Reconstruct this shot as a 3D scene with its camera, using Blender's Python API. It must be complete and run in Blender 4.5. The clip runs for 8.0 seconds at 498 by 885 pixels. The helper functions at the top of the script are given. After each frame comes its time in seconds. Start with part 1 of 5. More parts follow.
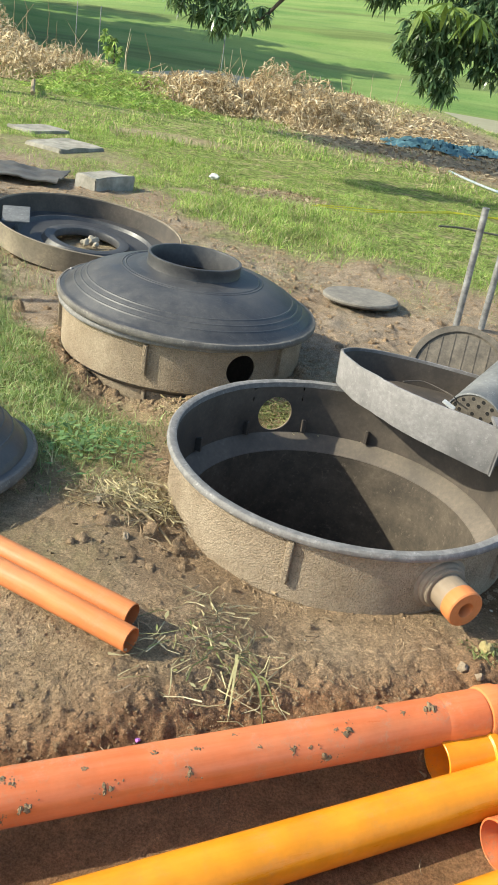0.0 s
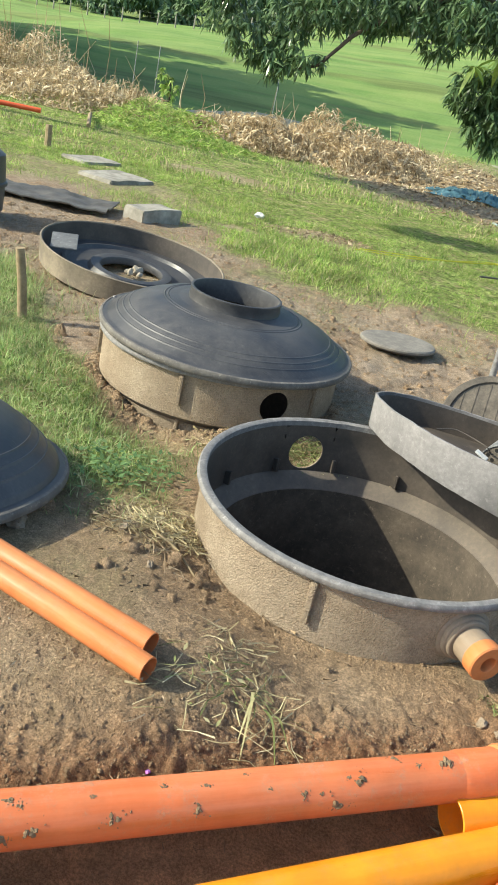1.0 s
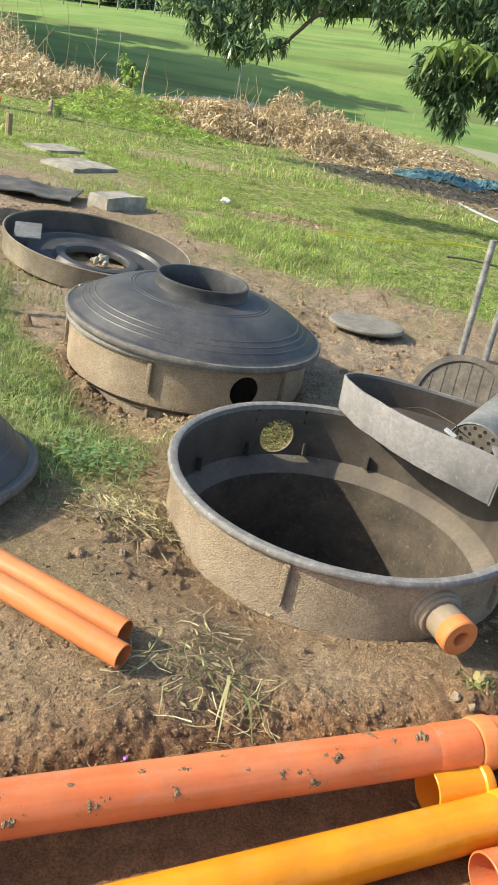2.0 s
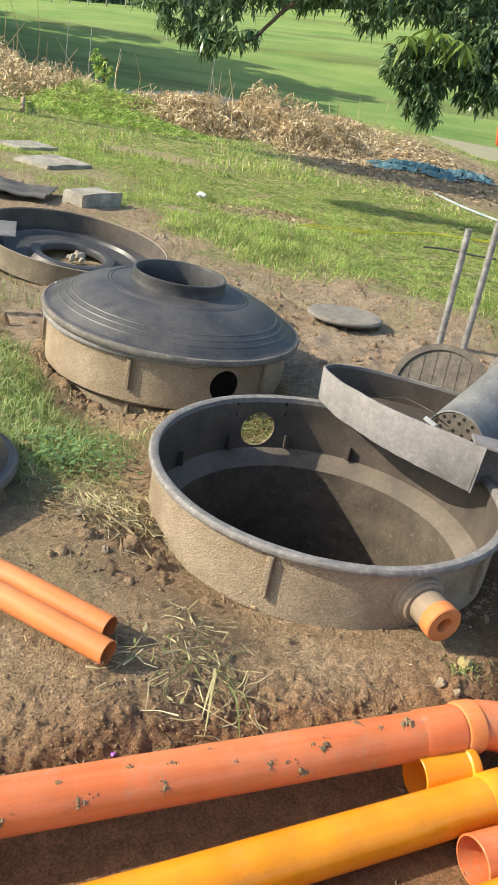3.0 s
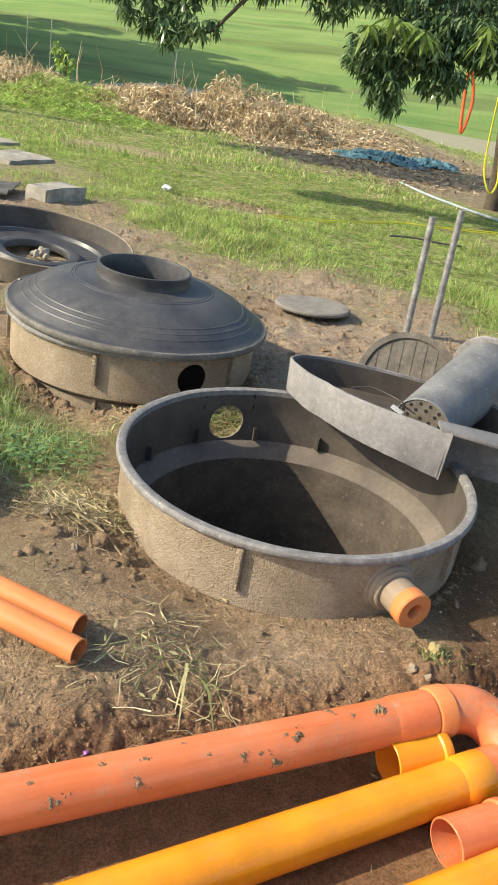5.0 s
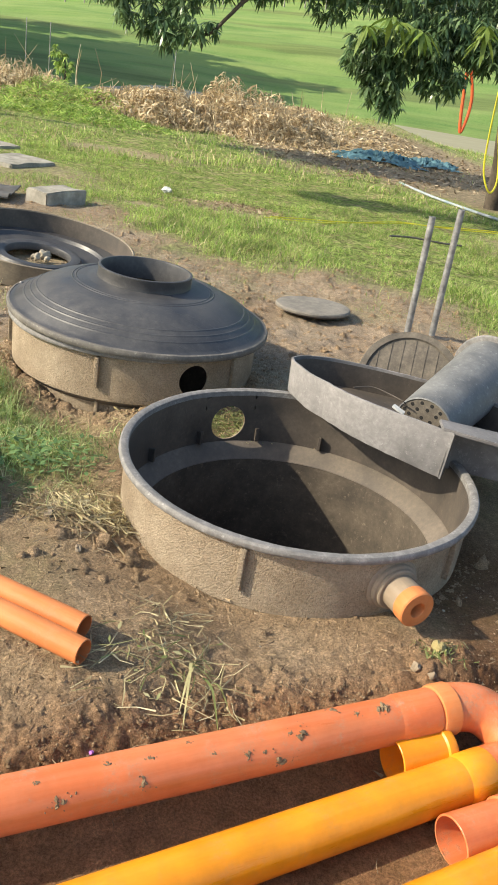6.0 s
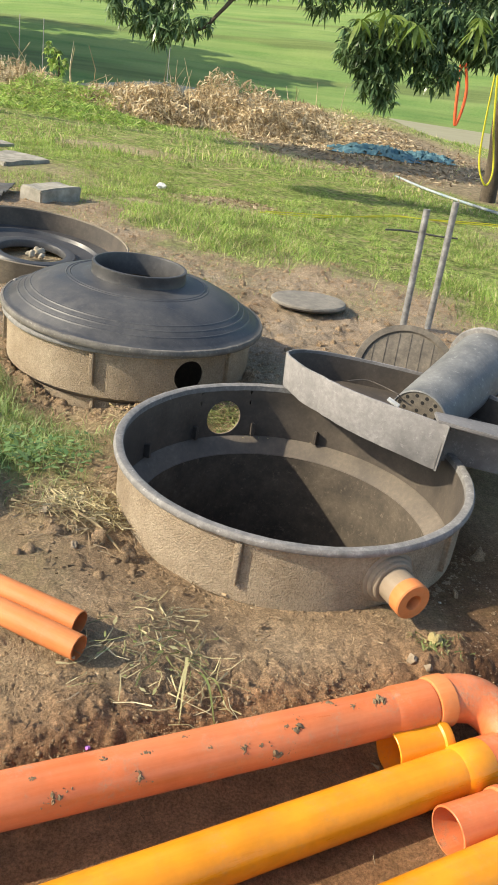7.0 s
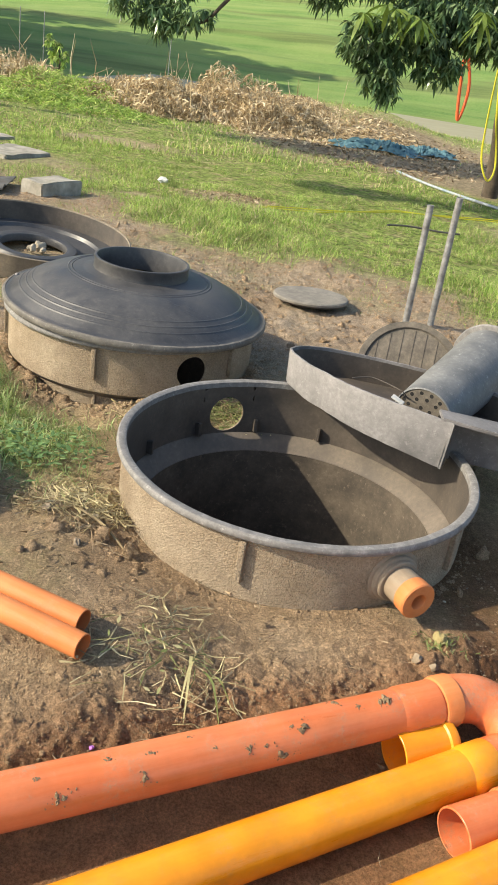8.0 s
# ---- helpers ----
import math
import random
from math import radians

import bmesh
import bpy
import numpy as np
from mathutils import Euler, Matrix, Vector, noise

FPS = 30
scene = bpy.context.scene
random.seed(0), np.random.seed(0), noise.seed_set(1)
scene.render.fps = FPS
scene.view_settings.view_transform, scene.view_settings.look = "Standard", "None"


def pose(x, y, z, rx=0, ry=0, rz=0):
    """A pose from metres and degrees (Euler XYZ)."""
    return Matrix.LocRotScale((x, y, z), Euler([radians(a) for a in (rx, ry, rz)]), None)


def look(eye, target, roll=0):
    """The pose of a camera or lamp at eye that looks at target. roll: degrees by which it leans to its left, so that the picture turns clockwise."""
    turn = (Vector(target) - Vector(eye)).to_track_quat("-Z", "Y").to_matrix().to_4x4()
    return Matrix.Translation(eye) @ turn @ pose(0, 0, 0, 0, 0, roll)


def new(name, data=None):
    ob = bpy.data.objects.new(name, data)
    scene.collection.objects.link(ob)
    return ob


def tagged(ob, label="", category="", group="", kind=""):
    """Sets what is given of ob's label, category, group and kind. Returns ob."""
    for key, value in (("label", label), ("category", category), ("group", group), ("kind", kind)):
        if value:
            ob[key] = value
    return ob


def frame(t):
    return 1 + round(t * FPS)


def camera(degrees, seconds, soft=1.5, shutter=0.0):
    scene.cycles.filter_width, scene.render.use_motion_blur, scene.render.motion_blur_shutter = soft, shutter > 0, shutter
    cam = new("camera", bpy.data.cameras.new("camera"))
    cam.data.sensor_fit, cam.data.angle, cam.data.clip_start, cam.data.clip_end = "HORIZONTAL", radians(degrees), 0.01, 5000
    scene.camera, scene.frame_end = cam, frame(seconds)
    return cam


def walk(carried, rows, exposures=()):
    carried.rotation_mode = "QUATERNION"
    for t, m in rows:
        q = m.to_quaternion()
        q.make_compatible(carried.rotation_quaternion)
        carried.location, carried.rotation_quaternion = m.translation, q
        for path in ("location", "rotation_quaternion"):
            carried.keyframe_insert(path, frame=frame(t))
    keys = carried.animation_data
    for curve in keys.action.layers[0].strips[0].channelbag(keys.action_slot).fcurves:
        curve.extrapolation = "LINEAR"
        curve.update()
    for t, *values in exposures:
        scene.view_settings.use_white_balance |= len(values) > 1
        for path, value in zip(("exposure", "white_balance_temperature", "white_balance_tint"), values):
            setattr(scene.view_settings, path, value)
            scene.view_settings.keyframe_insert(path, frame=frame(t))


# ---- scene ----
cam = camera(34.8, 8.0, soft=1.7)
PATH = [
    (0, (-0.033, 0.001, 1.346), (-0.129, 1.794, 0.465), 9.8),
    (0.1, (-0.0425, -0.0008, 1.349), (-0.1919, 1.8033, 0.4986), 9.6),
    (0.2, (-0.0505, -0.0039, 1.348), (-0.2326, 1.8082, 0.5214), 10.01),
    (0.3, (-0.0527, -0.006, 1.347), (-0.2504, 1.8103, 0.5355), 10.37),
    (0.5, (-0.053, -0.006, 1.347), (-0.25, 1.817, 0.548), 11.6),
    (1, (-0.042, -0.006, 1.347), (-0.226, 1.812, 0.534), 12.5),
    (1.5, (-0.03, -0.003, 1.343), (-0.198, 1.811, 0.517), 12.1),
    (2, (-0.025, -0.005, 1.342), (-0.14, 1.811, 0.512), 11.6),
    (3.5, (-0.01, -0.008, 1.338), (-0.072, 1.807, 0.501), 10.7),
    (4, (0.0, -0.012, 1.337), (-0.044, 1.802, 0.497), 10.8),
    (4.5, (0.003, 0.001, 1.34), (-0.008, 1.815, 0.497), 10.4),
    (6, (0.002, -0.01, 1.344), (-0.006, 1.805, 0.505), 9.5),
    (6.5, (0.008, -0.012, 1.342), (0.002, 1.802, 0.5), 9.2),
    (7, (0.016, -0.009, 1.341), (0.012, 1.802, 0.493), 8.9),
    (7.5, (0.01, -0.008, 1.343), (0.011, 1.8, 0.488), 8.8),
    (8, (0.0, 0.007, 1.339), (0.0, 1.812, 0.48), 9.2),
]
walk(cam, [(t, look(eye, target, roll)) for t, eye, target, roll in PATH],
     [(0, 0.77, 6200, 1), (1.0, 0.78, 6150, 1), (2.0, 0.76, 6350, 4), (3.5, 0.74, 6450, 6), (8.0, 0.73, 6600, 6)])

# ---- daylight ----
SUN_AZ, SUN_EL = radians(15.5), radians(33.5)      # heading of the light over the ground, height of the sun
world = bpy.data.worlds.new("daylight")
scene.world = world
world.use_nodes = True
wn = world.node_tree
sky = wn.nodes.new("ShaderNodeTexSky")
sky.sky_type = "NISHITA"
sky.sun_disc = False
sky.sun_elevation = SUN_EL
sky.sun_rotation = math.atan2(-math.cos(SUN_AZ), -math.sin(SUN_AZ))
sky.dust_density = 2.0
wn.nodes["Background"].inputs["Strength"].default_value = 0.15
wn.links.new(sky.outputs[0], wn.nodes["Background"].inputs["Color"])
sun_data = bpy.data.lights.new("sun", "SUN")
sun_data.energy, sun_data.angle, sun_data.color = 4.0, radians(0.6), (1.0, 0.88, 0.70)
sun = new("sun", sun_data)
sun.matrix_world = look((0, 0, 30), (math.cos(SUN_AZ) * 10, math.sin(SUN_AZ) * 10, 30 - 10 * math.tan(SUN_EL)))


# ---- materials ----
class Mat:
    """A node material with a Principled surface and short calls for its nodes."""

    def __init__(self, name, rough=0.6, metal=0.0, spec=0.5):
        self.m = bpy.data.materials.new(name)
        self.m.use_nodes = True
        self.t = self.m.node_tree
        self.b = self.t.nodes["Principled BSDF"]
        self.b.inputs["Roughness"].default_value = rough
        self.b.inputs["Metallic"].default_value = metal
        self.b.inputs["Specular IOR Level"].default_value = spec
        self.co = self.t.nodes.new("ShaderNodeNewGeometry").outputs["Position"]

    def local(self):
        self.co = self.t.nodes.new("ShaderNodeTexCoord").outputs["Object"]
        return self

    def noise(self, scale, detail=4.0, rough=0.6, stretch=None):
        n = self.t.nodes.new("ShaderNodeTexNoise")
        n.inputs["Scale"].default_value, n.inputs["Detail"].default_value = scale, detail
        n.inputs["Roughness"].default_value = rough
        co = self.co
        if stretch:
            mp = self.t.nodes.new("ShaderNodeMapping")
            mp.inputs["Scale"].default_value = stretch
            self.t.links.new(co, mp.inputs["Vector"])
            co = mp.outputs[0]
        self.t.links.new(co, n.inputs["Vector"])
        return n.outputs["Fac"]

    def voronoi(self, scale, feature="F1"):
        n = self.t.nodes.new("ShaderNodeTexVoronoi")
        n.feature = feature
        n.inputs["Scale"].default_value = scale
        self.t.links.new(self.co, n.inputs["Vector"])
        return n.outputs["Distance"]

    def attr(self, name):
        n = self.t.nodes.new("ShaderNodeAttribute")
        n.attribute_name = name
        return n.outputs["Fac"]

    def island(self):
        return self.t.nodes.new("ShaderNodeNewGeometry").outputs["Random Per Island"]

    def obrand(self):
        return self.t.nodes.new("ShaderNodeObjectInfo").outputs["Random"]

    def ramp(self, fac, *stops):
        n = self.t.nodes.new("ShaderNodeValToRGB")
        e = n.color_ramp.elements
        while len(e) < len(stops):
            e.new(0.5)
        for el, (p, c) in zip(e, stops):
            el.position = p
            el.color = (*c, 1) if isinstance(c, tuple) else (c, c, c, 1)
        self.t.links.new(fac, n.inputs[0])
        return n.outputs[0]

    def mix(self, fac, a, b, mode="MIX"):
        n = self.t.nodes.new("ShaderNodeMix")
        n.data_type, n.blend_type = "RGBA", mode
        for sock, v in ((n.inputs[0], fac), (n.inputs[6], a), (n.inputs[7], b)):
            if isinstance(v, (int, float)):
                sock.default_value = v
            elif isinstance(v, tuple):
                sock.default_value = (*v, 1)
            else:
                self.t.links.new(v, sock)
        return n.outputs[2]

    def math(self, op, a, b=0.0):
        n = self.t.nodes.new("ShaderNodeMath")
        n.operation = op
        for sock, v in zip(n.inputs, (a, b)):
            if isinstance(v, (int, float)):
                sock.default_value = v
            else:
                self.t.links.new(v, sock)
        return n.outputs[0]

    def color(self, c):
        if isinstance(c, tuple):
            self.b.inputs["Base Color"].default_value = (*c, 1)
        else:
            self.t.links.new(c, self.b.inputs["Base Color"])
        return self

    def rough(self, c):
        self.t.links.new(c, self.b.inputs["Roughness"])
        return self

    def bump(self, h, dist, strength=1.0):
        n = self.t.nodes.new("ShaderNodeBump")
        n.inputs["Distance"].default_value, n.inputs["Strength"].default_value = dist, strength
        self.t.links.new(h, n.inputs["Height"])
        if self.b.inputs["Normal"].is_linked:
            self.t.links.new(self.b.inputs["Normal"].links[0].from_socket, n.inputs["Normal"])
        self.t.links.new(n.outputs[0], self.b.inputs["Normal"])
        return self


def soil_colour(k):
    big = k.ramp(k.noise(1.7, 5), (0.3, (0.45, 0.305, 0.182)), (0.5, (0.53, 0.375, 0.232)), (0.7, (0.60, 0.445, 0.29)))
    mid = k.ramp(k.noise(21, 6, 0.75), (0.38, 0.78), (0.62, 1.16))
    fine = k.ramp(k.noise(150, 5, 0.85), (0.40, 0.62), (0.60, 1.28))
    return k.mix(1.0, k.mix(1.0, big, mid, "MULTIPLY"), fine, "MULTIPLY")


def soil_relief(k):
    k.bump(k.ramp(k.noise(9, 6, 0.75), (0.35, 0.0), (0.65, 1.0)), 0.010, 0.6)
    k.bump(k.ramp(k.noise(42, 6, 0.8), (0.38, 0.0), (0.62, 1.0)), 0.006, 0.8)
    k.bump(k.ramp(k.noise(150, 5, 0.85), (0.40, 0.0), (0.60, 1.0)), 0.0035, 1.0)


def ground_material():
    k = Mat("soil_and_turf", 0.95, 0, 0.15)
    soil = soil_colour(k)
    pale = k.ramp(k.noise(140, 3), (0.60, 0.0), (0.72, 1.0))
    soil = k.mix(k.math("MULTIPLY", pale, 0.35), soil, (0.50, 0.43, 0.33))
    soil = k.mix(k.attr("dry"), soil, k.mix(1.0, soil, (0.94, 1.01, 1.14), "MULTIPLY"))
    litter = k.ramp(k.noise(9, 8, 0.8), (0.38, (0.19, 0.15, 0.10)), (0.52, (0.32, 0.25, 0.165)), (0.66, (0.48, 0.38, 0.25)))
    soil = k.mix(k.attr("litter"), soil, litter)
    turf = k.ramp(k.noise(3.0, 6, 0.7), (0.32, (0.17, 0.25, 0.055)), (0.5, (0.26, 0.33, 0.085)), (0.66, (0.42, 0.37, 0.19)))
    turf = k.mix(1.0, turf, k.ramp(k.noise(14, 6, 0.8), (0.42, 0.40), (0.58, 1.40)), "MULTIPLY")
    turf = k.mix(k.ramp(k.noise(5.5, 6, 0.75), (0.54, 0.0), (0.62, 0.8)), turf, (0.38, 0.29, 0.17))
    far = k.ramp(k.noise(0.22, 6, 0.6, (0.5, 1.3, 1.0)), (0.3, (0.115, 0.20, 0.055)), (0.5, (0.165, 0.265, 0.072)), (0.7, (0.245, 0.31, 0.105)))
    far = k.mix(1.0, far, k.ramp(k.noise(5, 4, 0.7), (0.3, 0.8), (0.7, 1.15)), "MULTIPLY")
    strip = k.ramp(k.noise(1.0, 3, 0.55, (0.025, 0.11, 0.0)), (0.55, 0.0), (0.61, 1.0))
    far = k.mix(k.math("MULTIPLY", strip, 0.6), far, (0.12, 0.13, 0.05))
    mown = k.ramp(k.noise(1.0, 4, 0.6, (0.035, 0.42, 0.0)), (0.42, 0.0), (0.60, 1.0))
    far = k.mix(k.math("MULTIPLY", mown, 0.55), far, (0.25, 0.31, 0.10))
    c = k.mix(k.attr("turf"), soil, turf)
    c = k.mix(k.attr("meadow"), c, far)
    # darker dug trench soil, its red tint painting light bounced off the pipes
    c = k.mix(k.attr("trench_tint"), c, k.mix(1.0, c, (0.88, 0.69, 0.58), "MULTIPLY"))
    # soil multiplied darker right of the open tank
    c = k.mix(k.attr("dark_soil"), c, k.mix(1.0, c, (0.52, 0.42, 0.38), "MULTIPLY"))
    k.color(c)
    soil_relief(k)
    return k.m


def black_plastic(name, dust=0.35, dustcol=(0.30, 0.27, 0.23), base=(0.028, 0.030, 0.034), rough=0.42, blotch=4.5, rubbed=0.35, even=0.15):
    k = Mat(name, rough, 0, 0.5)
    d = k.mix(1.0, k.ramp(k.noise(blotch, 8, 0.72), (0.35, 0.0), (0.70, 1.0)), k.ramp(k.noise(60, 4, 0.7), (0.3, 0.45), (0.7, 1.0)), "MULTIPLY")
    f = k.math("ADD", k.math("MULTIPLY", d, dust * (1.15 - even)), dust * even)
    rub = k.ramp(k.noise(48, 7, 0.8), (0.56, 0.0), (0.70, 1.0))
    c = k.mix(f, base, dustcol)
    k.color(k.mix(k.math("MULTIPLY", rub, rubbed * min(dust, 0.6)), c, tuple(min(1, 1.25 * v) for v in dustcol)))
    k.rough(k.ramp(f, (0.0, rough), (0.6, 0.85)))
    scr = k.ramp(k.noise(30, 3, 0.6, (0.25, 3.0, 1.0)), (0.62, 0.0), (0.7, 1.0))
    k.bump(k.noise(25, 4), 0.002, 0.5)
    k.bump(scr, 0.0008, 0.6)
    return k.m


def muddy_wall():
    k = Mat("soil_coated_plastic", 0.93, 0, 0.15)
    c = k.ramp(k.noise(5, 6, 0.65), (0.3, (0.31, 0.24, 0.165)), (0.5, (0.40, 0.318, 0.225)), (0.72, (0.51, 0.415, 0.30)))
    c = k.mix(1.0, c, k.ramp(k.noise(130, 3, 0.7), (0.3, 0.7), (0.7, 1.15)), "MULTIPLY")
    k.color(c)
    k.bump(k.noise(240, 4, 0.75), 0.0055, 1.0)
    k.bump(k.voronoi(170), 0.004, 0.8)
    k.bump(k.noise(14, 4), 0.005, 0.5)
    return k.m


def pipe_plastic(name, col, dirt=0.25, rough=0.38, faded=(0.80, 0.42, 0.27), fade=0.35):
    k = Mat(name, rough, 0, 0.5).local()
    c = k.mix(1.0, col, k.ramp(k.noise(7, 5, 0.65), (0.3, 0.74), (0.7, 1.12)), "MULTIPLY")
    streak = k.ramp(k.noise(26, 6, 0.7, (1.0, 1.0, 0.05)), (0.42, 0.0), (0.70, 1.0))
    patch = k.ramp(k.noise(4.5, 6, 0.7, (1.0, 1.0, 0.5)), (0.40, 0.0), (0.68, 1.0))
    c = k.mix(k.math("MULTIPLY", k.math("ADD", k.math("MULTIPLY", streak, 0.55), k.math("MULTIPLY", patch, 0.6)), fade), c, faded)
    m = k.math("MULTIPLY", k.mix(1.0, k.ramp(k.noise(9, 6, 0.7), (0.50, 0.0), (0.70, 1.0)), k.ramp(k.noise(75, 5, 0.8), (0.45, 0.1), (0.62, 1.0)), "MULTIPLY"), dirt)
    k.color(k.mix(m, c, (0.36, 0.265, 0.17)))
    k.rough(k.ramp(k.noise(30, 6, 0.7, (1, 1, 0.12)), (0.3, rough - 0.12), (0.7, rough + 0.25)))
    k.bump(k.noise(90, 3, 0.6, (1, 1, 0.04)), 0.0008, 0.5)
    k.bump(m, 0.0015, 0.6)
    return k.m


def leafy(name, dark, mid, light, rough=0.5, trans=0.25):
    k = Mat(name, rough, 0, 0.4)
    c = k.ramp(k.island(), (0.0, dark), (0.55, mid), (1.0, light))
    k.color(k.mix(1.0, c, k.ramp(k.noise(2.6, 8, 0.75), (0.38, 0.50), (0.62, 1.32)), "MULTIPLY"))
    if trans:
        tr = k.t.nodes.new("ShaderNodeBsdfTranslucent")
        mx = k.t.nodes.new("ShaderNodeMixShader")
        mx.inputs[0].default_value = trans
        k.t.links.new(k.b.inputs["Base Color"].links[0].from_socket, tr.inputs["Color"])
        out = k.t.nodes["Material Output"]
        k.t.links.new(k.b.outputs[0], mx.inputs[1])
        k.t.links.new(tr.outputs[0], mx.inputs[2])
        k.t.links.new(mx.outputs[0], out.inputs["Surface"])
    return k.m


def plain(name, a, b, scale=20, rough=0.7, metal=0.0, dist=0.002):
    k = Mat(name, rough, metal)
    k.color(k.ramp(k.noise(scale, 6, 0.65), (0.3, a), (0.7, b)))
    k.bump(k.noise(scale * 4, 4), dist, 0.7)
    return k.m


M_GROUND = ground_material()
M_INNER = black_plastic("dusty_black_plastic", 0.50, (0.24, 0.19, 0.145), (0.034, 0.030, 0.027), 0.55)
M_EDGE = black_plastic("muddy_edge_plastic", 0.7, (0.27, 0.245, 0.21), (0.045, 0.042, 0.04), 0.55, 16.0, 1.5, 0.25)
M_RIM = black_plastic("scuffed_grey_plastic", 0.70, (0.36, 0.345, 0.33), (0.034, 0.032, 0.031), 0.42, 30.0, 1.2, 0.45)
M_SKIRT = black_plastic("earthy_black_plastic", 1.0, (0.34, 0.28, 0.20), (0.10, 0.085, 0.065), 0.7)
M_DOME = black_plastic("weathered_black_plastic", 0.34, (0.25, 0.235, 0.215), (0.020, 0.022, 0.028), 0.32)
M_TUB = black_plastic("chalky_grey_plastic", 0.78, (0.37, 0.35, 0.34), (0.040, 0.038, 0.038), 0.42, 3.2, 0.7, 0.28)
M_HOLE_SHADE = plain("painted_hole_shade", (0.008, 0.008, 0.008), (0.015, 0.014, 0.013), 20, 0.9)
M_FLOOR = black_plastic("silty_black_plastic", 0.9, (0.15, 0.120, 0.088), (0.034, 0.028, 0.023), 0.8, 8.0, 1.8, 0.18)
M_LEDGE = black_plastic("dusty_step_plastic", 0.9, (0.23, 0.19, 0.15), (0.070, 0.060, 0.052), 0.55)
M_LIDDUST = black_plastic("dusty_lid_plastic", 0.9, (0.33, 0.30, 0.25), (0.09, 0.082, 0.072), 0.7, 8.0)
M_GASKET = black_plastic("muddy_grey_rubber", 0.9, (0.34, 0.275, 0.20), (0.17, 0.13, 0.095), 0.8, 25.0, 0.8, 0.4)
M_GRIME = black_plastic("grimy_plastic", 0.9, (0.21, 0.178, 0.138), (0.055, 0.048, 0.04), 0.8, 22.0, 0.8)
M_MUD = muddy_wall()
M_SALMON = pipe_plastic("salmon_pipe_plastic", (0.63, 0.15, 0.042), 0.9, 0.38, (0.76, 0.33, 0.17), 0.45)
M_YELLOW = pipe_plastic("amber_pipe_plastic", (0.78, 0.275, 0.006), 0.30, 0.33, (0.92, 0.46, 0.05), 0.30)
M_ORANGE = pipe_plastic("orange_pipe_plastic", (0.60, 0.185, 0.048), 0.45, 0.58, (0.66, 0.33, 0.15), 0.45)
M_DUSTPIPE = pipe_plastic("dusty_orange_plastic", (0.26, 0.195, 0.135), 0.8, 0.65, (0.30, 0.265, 0.21), 0.7)
M_STEEL = plain("galvanised_steel", (0.15, 0.145, 0.14), (0.40, 0.40, 0.395), 22, 0.5, 0.45, 0.0010)
M_CONCRETE = plain("weathered_concrete", (0.17, 0.16, 0.13), (0.42, 0.39, 0.33), 7, 0.9, 0, 0.004)
M_STONE = plain("dusty_stone", (0.20, 0.155, 0.105), (0.31, 0.25, 0.18), 40, 0.92, 0, 0.004)
M_PALESTONE = plain("pale_rubble", (0.30, 0.26, 0.19), (0.46, 0.41, 0.32), 22, 0.92, 0, 0.004)

M_MOSSY = plain("mossy_clod", (0.22, 0.18, 0.075), (0.36, 0.30, 0.14), 40, 0.95, 0, 0.004)


def clod_material():
    k = Mat("dry_clod", 0.95, 0, 0.15)
    k.color(soil_colour(k))
    soil_relief(k)
    return k.m


M_CLOD = clod_material()
M_ROOT = leafy("dry_root", (0.20, 0.14, 0.08), (0.34, 0.25, 0.15), (0.52, 0.42, 0.28), 0.85, 0.1)
M_DRUM = black_plastic("dull_grey_plastic", 0.62, (0.34, 0.34, 0.33), (0.030, 0.033, 0.037), 0.42, 7.0, 1.0, 0.35)
M_WOOD = plain("weathered_wood", (0.20, 0.15, 0.08), (0.38, 0.29, 0.17), 25, 0.85, 0, 0.003)
M_BARK = plain("tree_bark", (0.045, 0.036, 0.026), (0.12, 0.095, 0.07), 9, 0.95, 0, 0.02)
M_GRASS = leafy("fresh_grass", (0.18, 0.31, 0.06), (0.37, 0.52, 0.11), (0.62, 0.66, 0.24), 0.55, 0.45)
M_DRYGRASS = leafy("dry_grass", (0.36, 0.30, 0.15), (0.52, 0.44, 0.24), (0.68, 0.59, 0.37), 0.8, 0.2)
M_SOFTGRASS = leafy("soft_grass", (0.16, 0.27, 0.085), (0.34, 0.47, 0.155), (0.60, 0.66, 0.31), 0.55, 0.4)
M_WEEDLEAF = leafy("weed_leaf", (0.09, 0.17, 0.06), (0.17, 0.28, 0.10), (0.28, 0.38, 0.16), 0.6, 0.35)
M_WEED = leafy("wilted_weed", (0.12, 0.16, 0.04), (0.26, 0.28, 0.10), (0.46, 0.41, 0.22), 0.7, 0.2)
M_BRUSH = leafy("dead_brush", (0.32, 0.23, 0.12), (0.60, 0.47, 0.28), (0.84, 0.72, 0.50), 0.85, 0.2)
M_LEAF = leafy("dark_glossy_leaf", (0.065, 0.118, 0.052), (0.13, 0.212, 0.095), (0.24, 0.33, 0.16), 0.28, 0.35)
M_NEWLEAF = leafy("young_leaf", (0.14, 0.22, 0.04), (0.20, 0.29, 0.06), (0.28, 0.36, 0.09), 0.4, 0.3)
M_FARLEAF = leafy("distant_foliage", (0.09, 0.155, 0.075), (0.15, 0.235, 0.105), (0.23, 0.32, 0.145), 0.7, 0.2)
M_NETSHEET = plain("faded_blue_net", (0.038, 0.090, 0.110), (0.09, 0.20, 0.24), 14, 0.75, 0, 0.01)
M_ROPE = plain("yellow_rope_fibre", (0.50, 0.45, 0.02), (0.72, 0.66, 0.04), 60, 0.7, 0, 0.001)
M_RED = plain("orange_red_plastic", (0.70, 0.10, 0.03), (0.85, 0.16, 0.05), 15, 0.5, 0, 0.001)
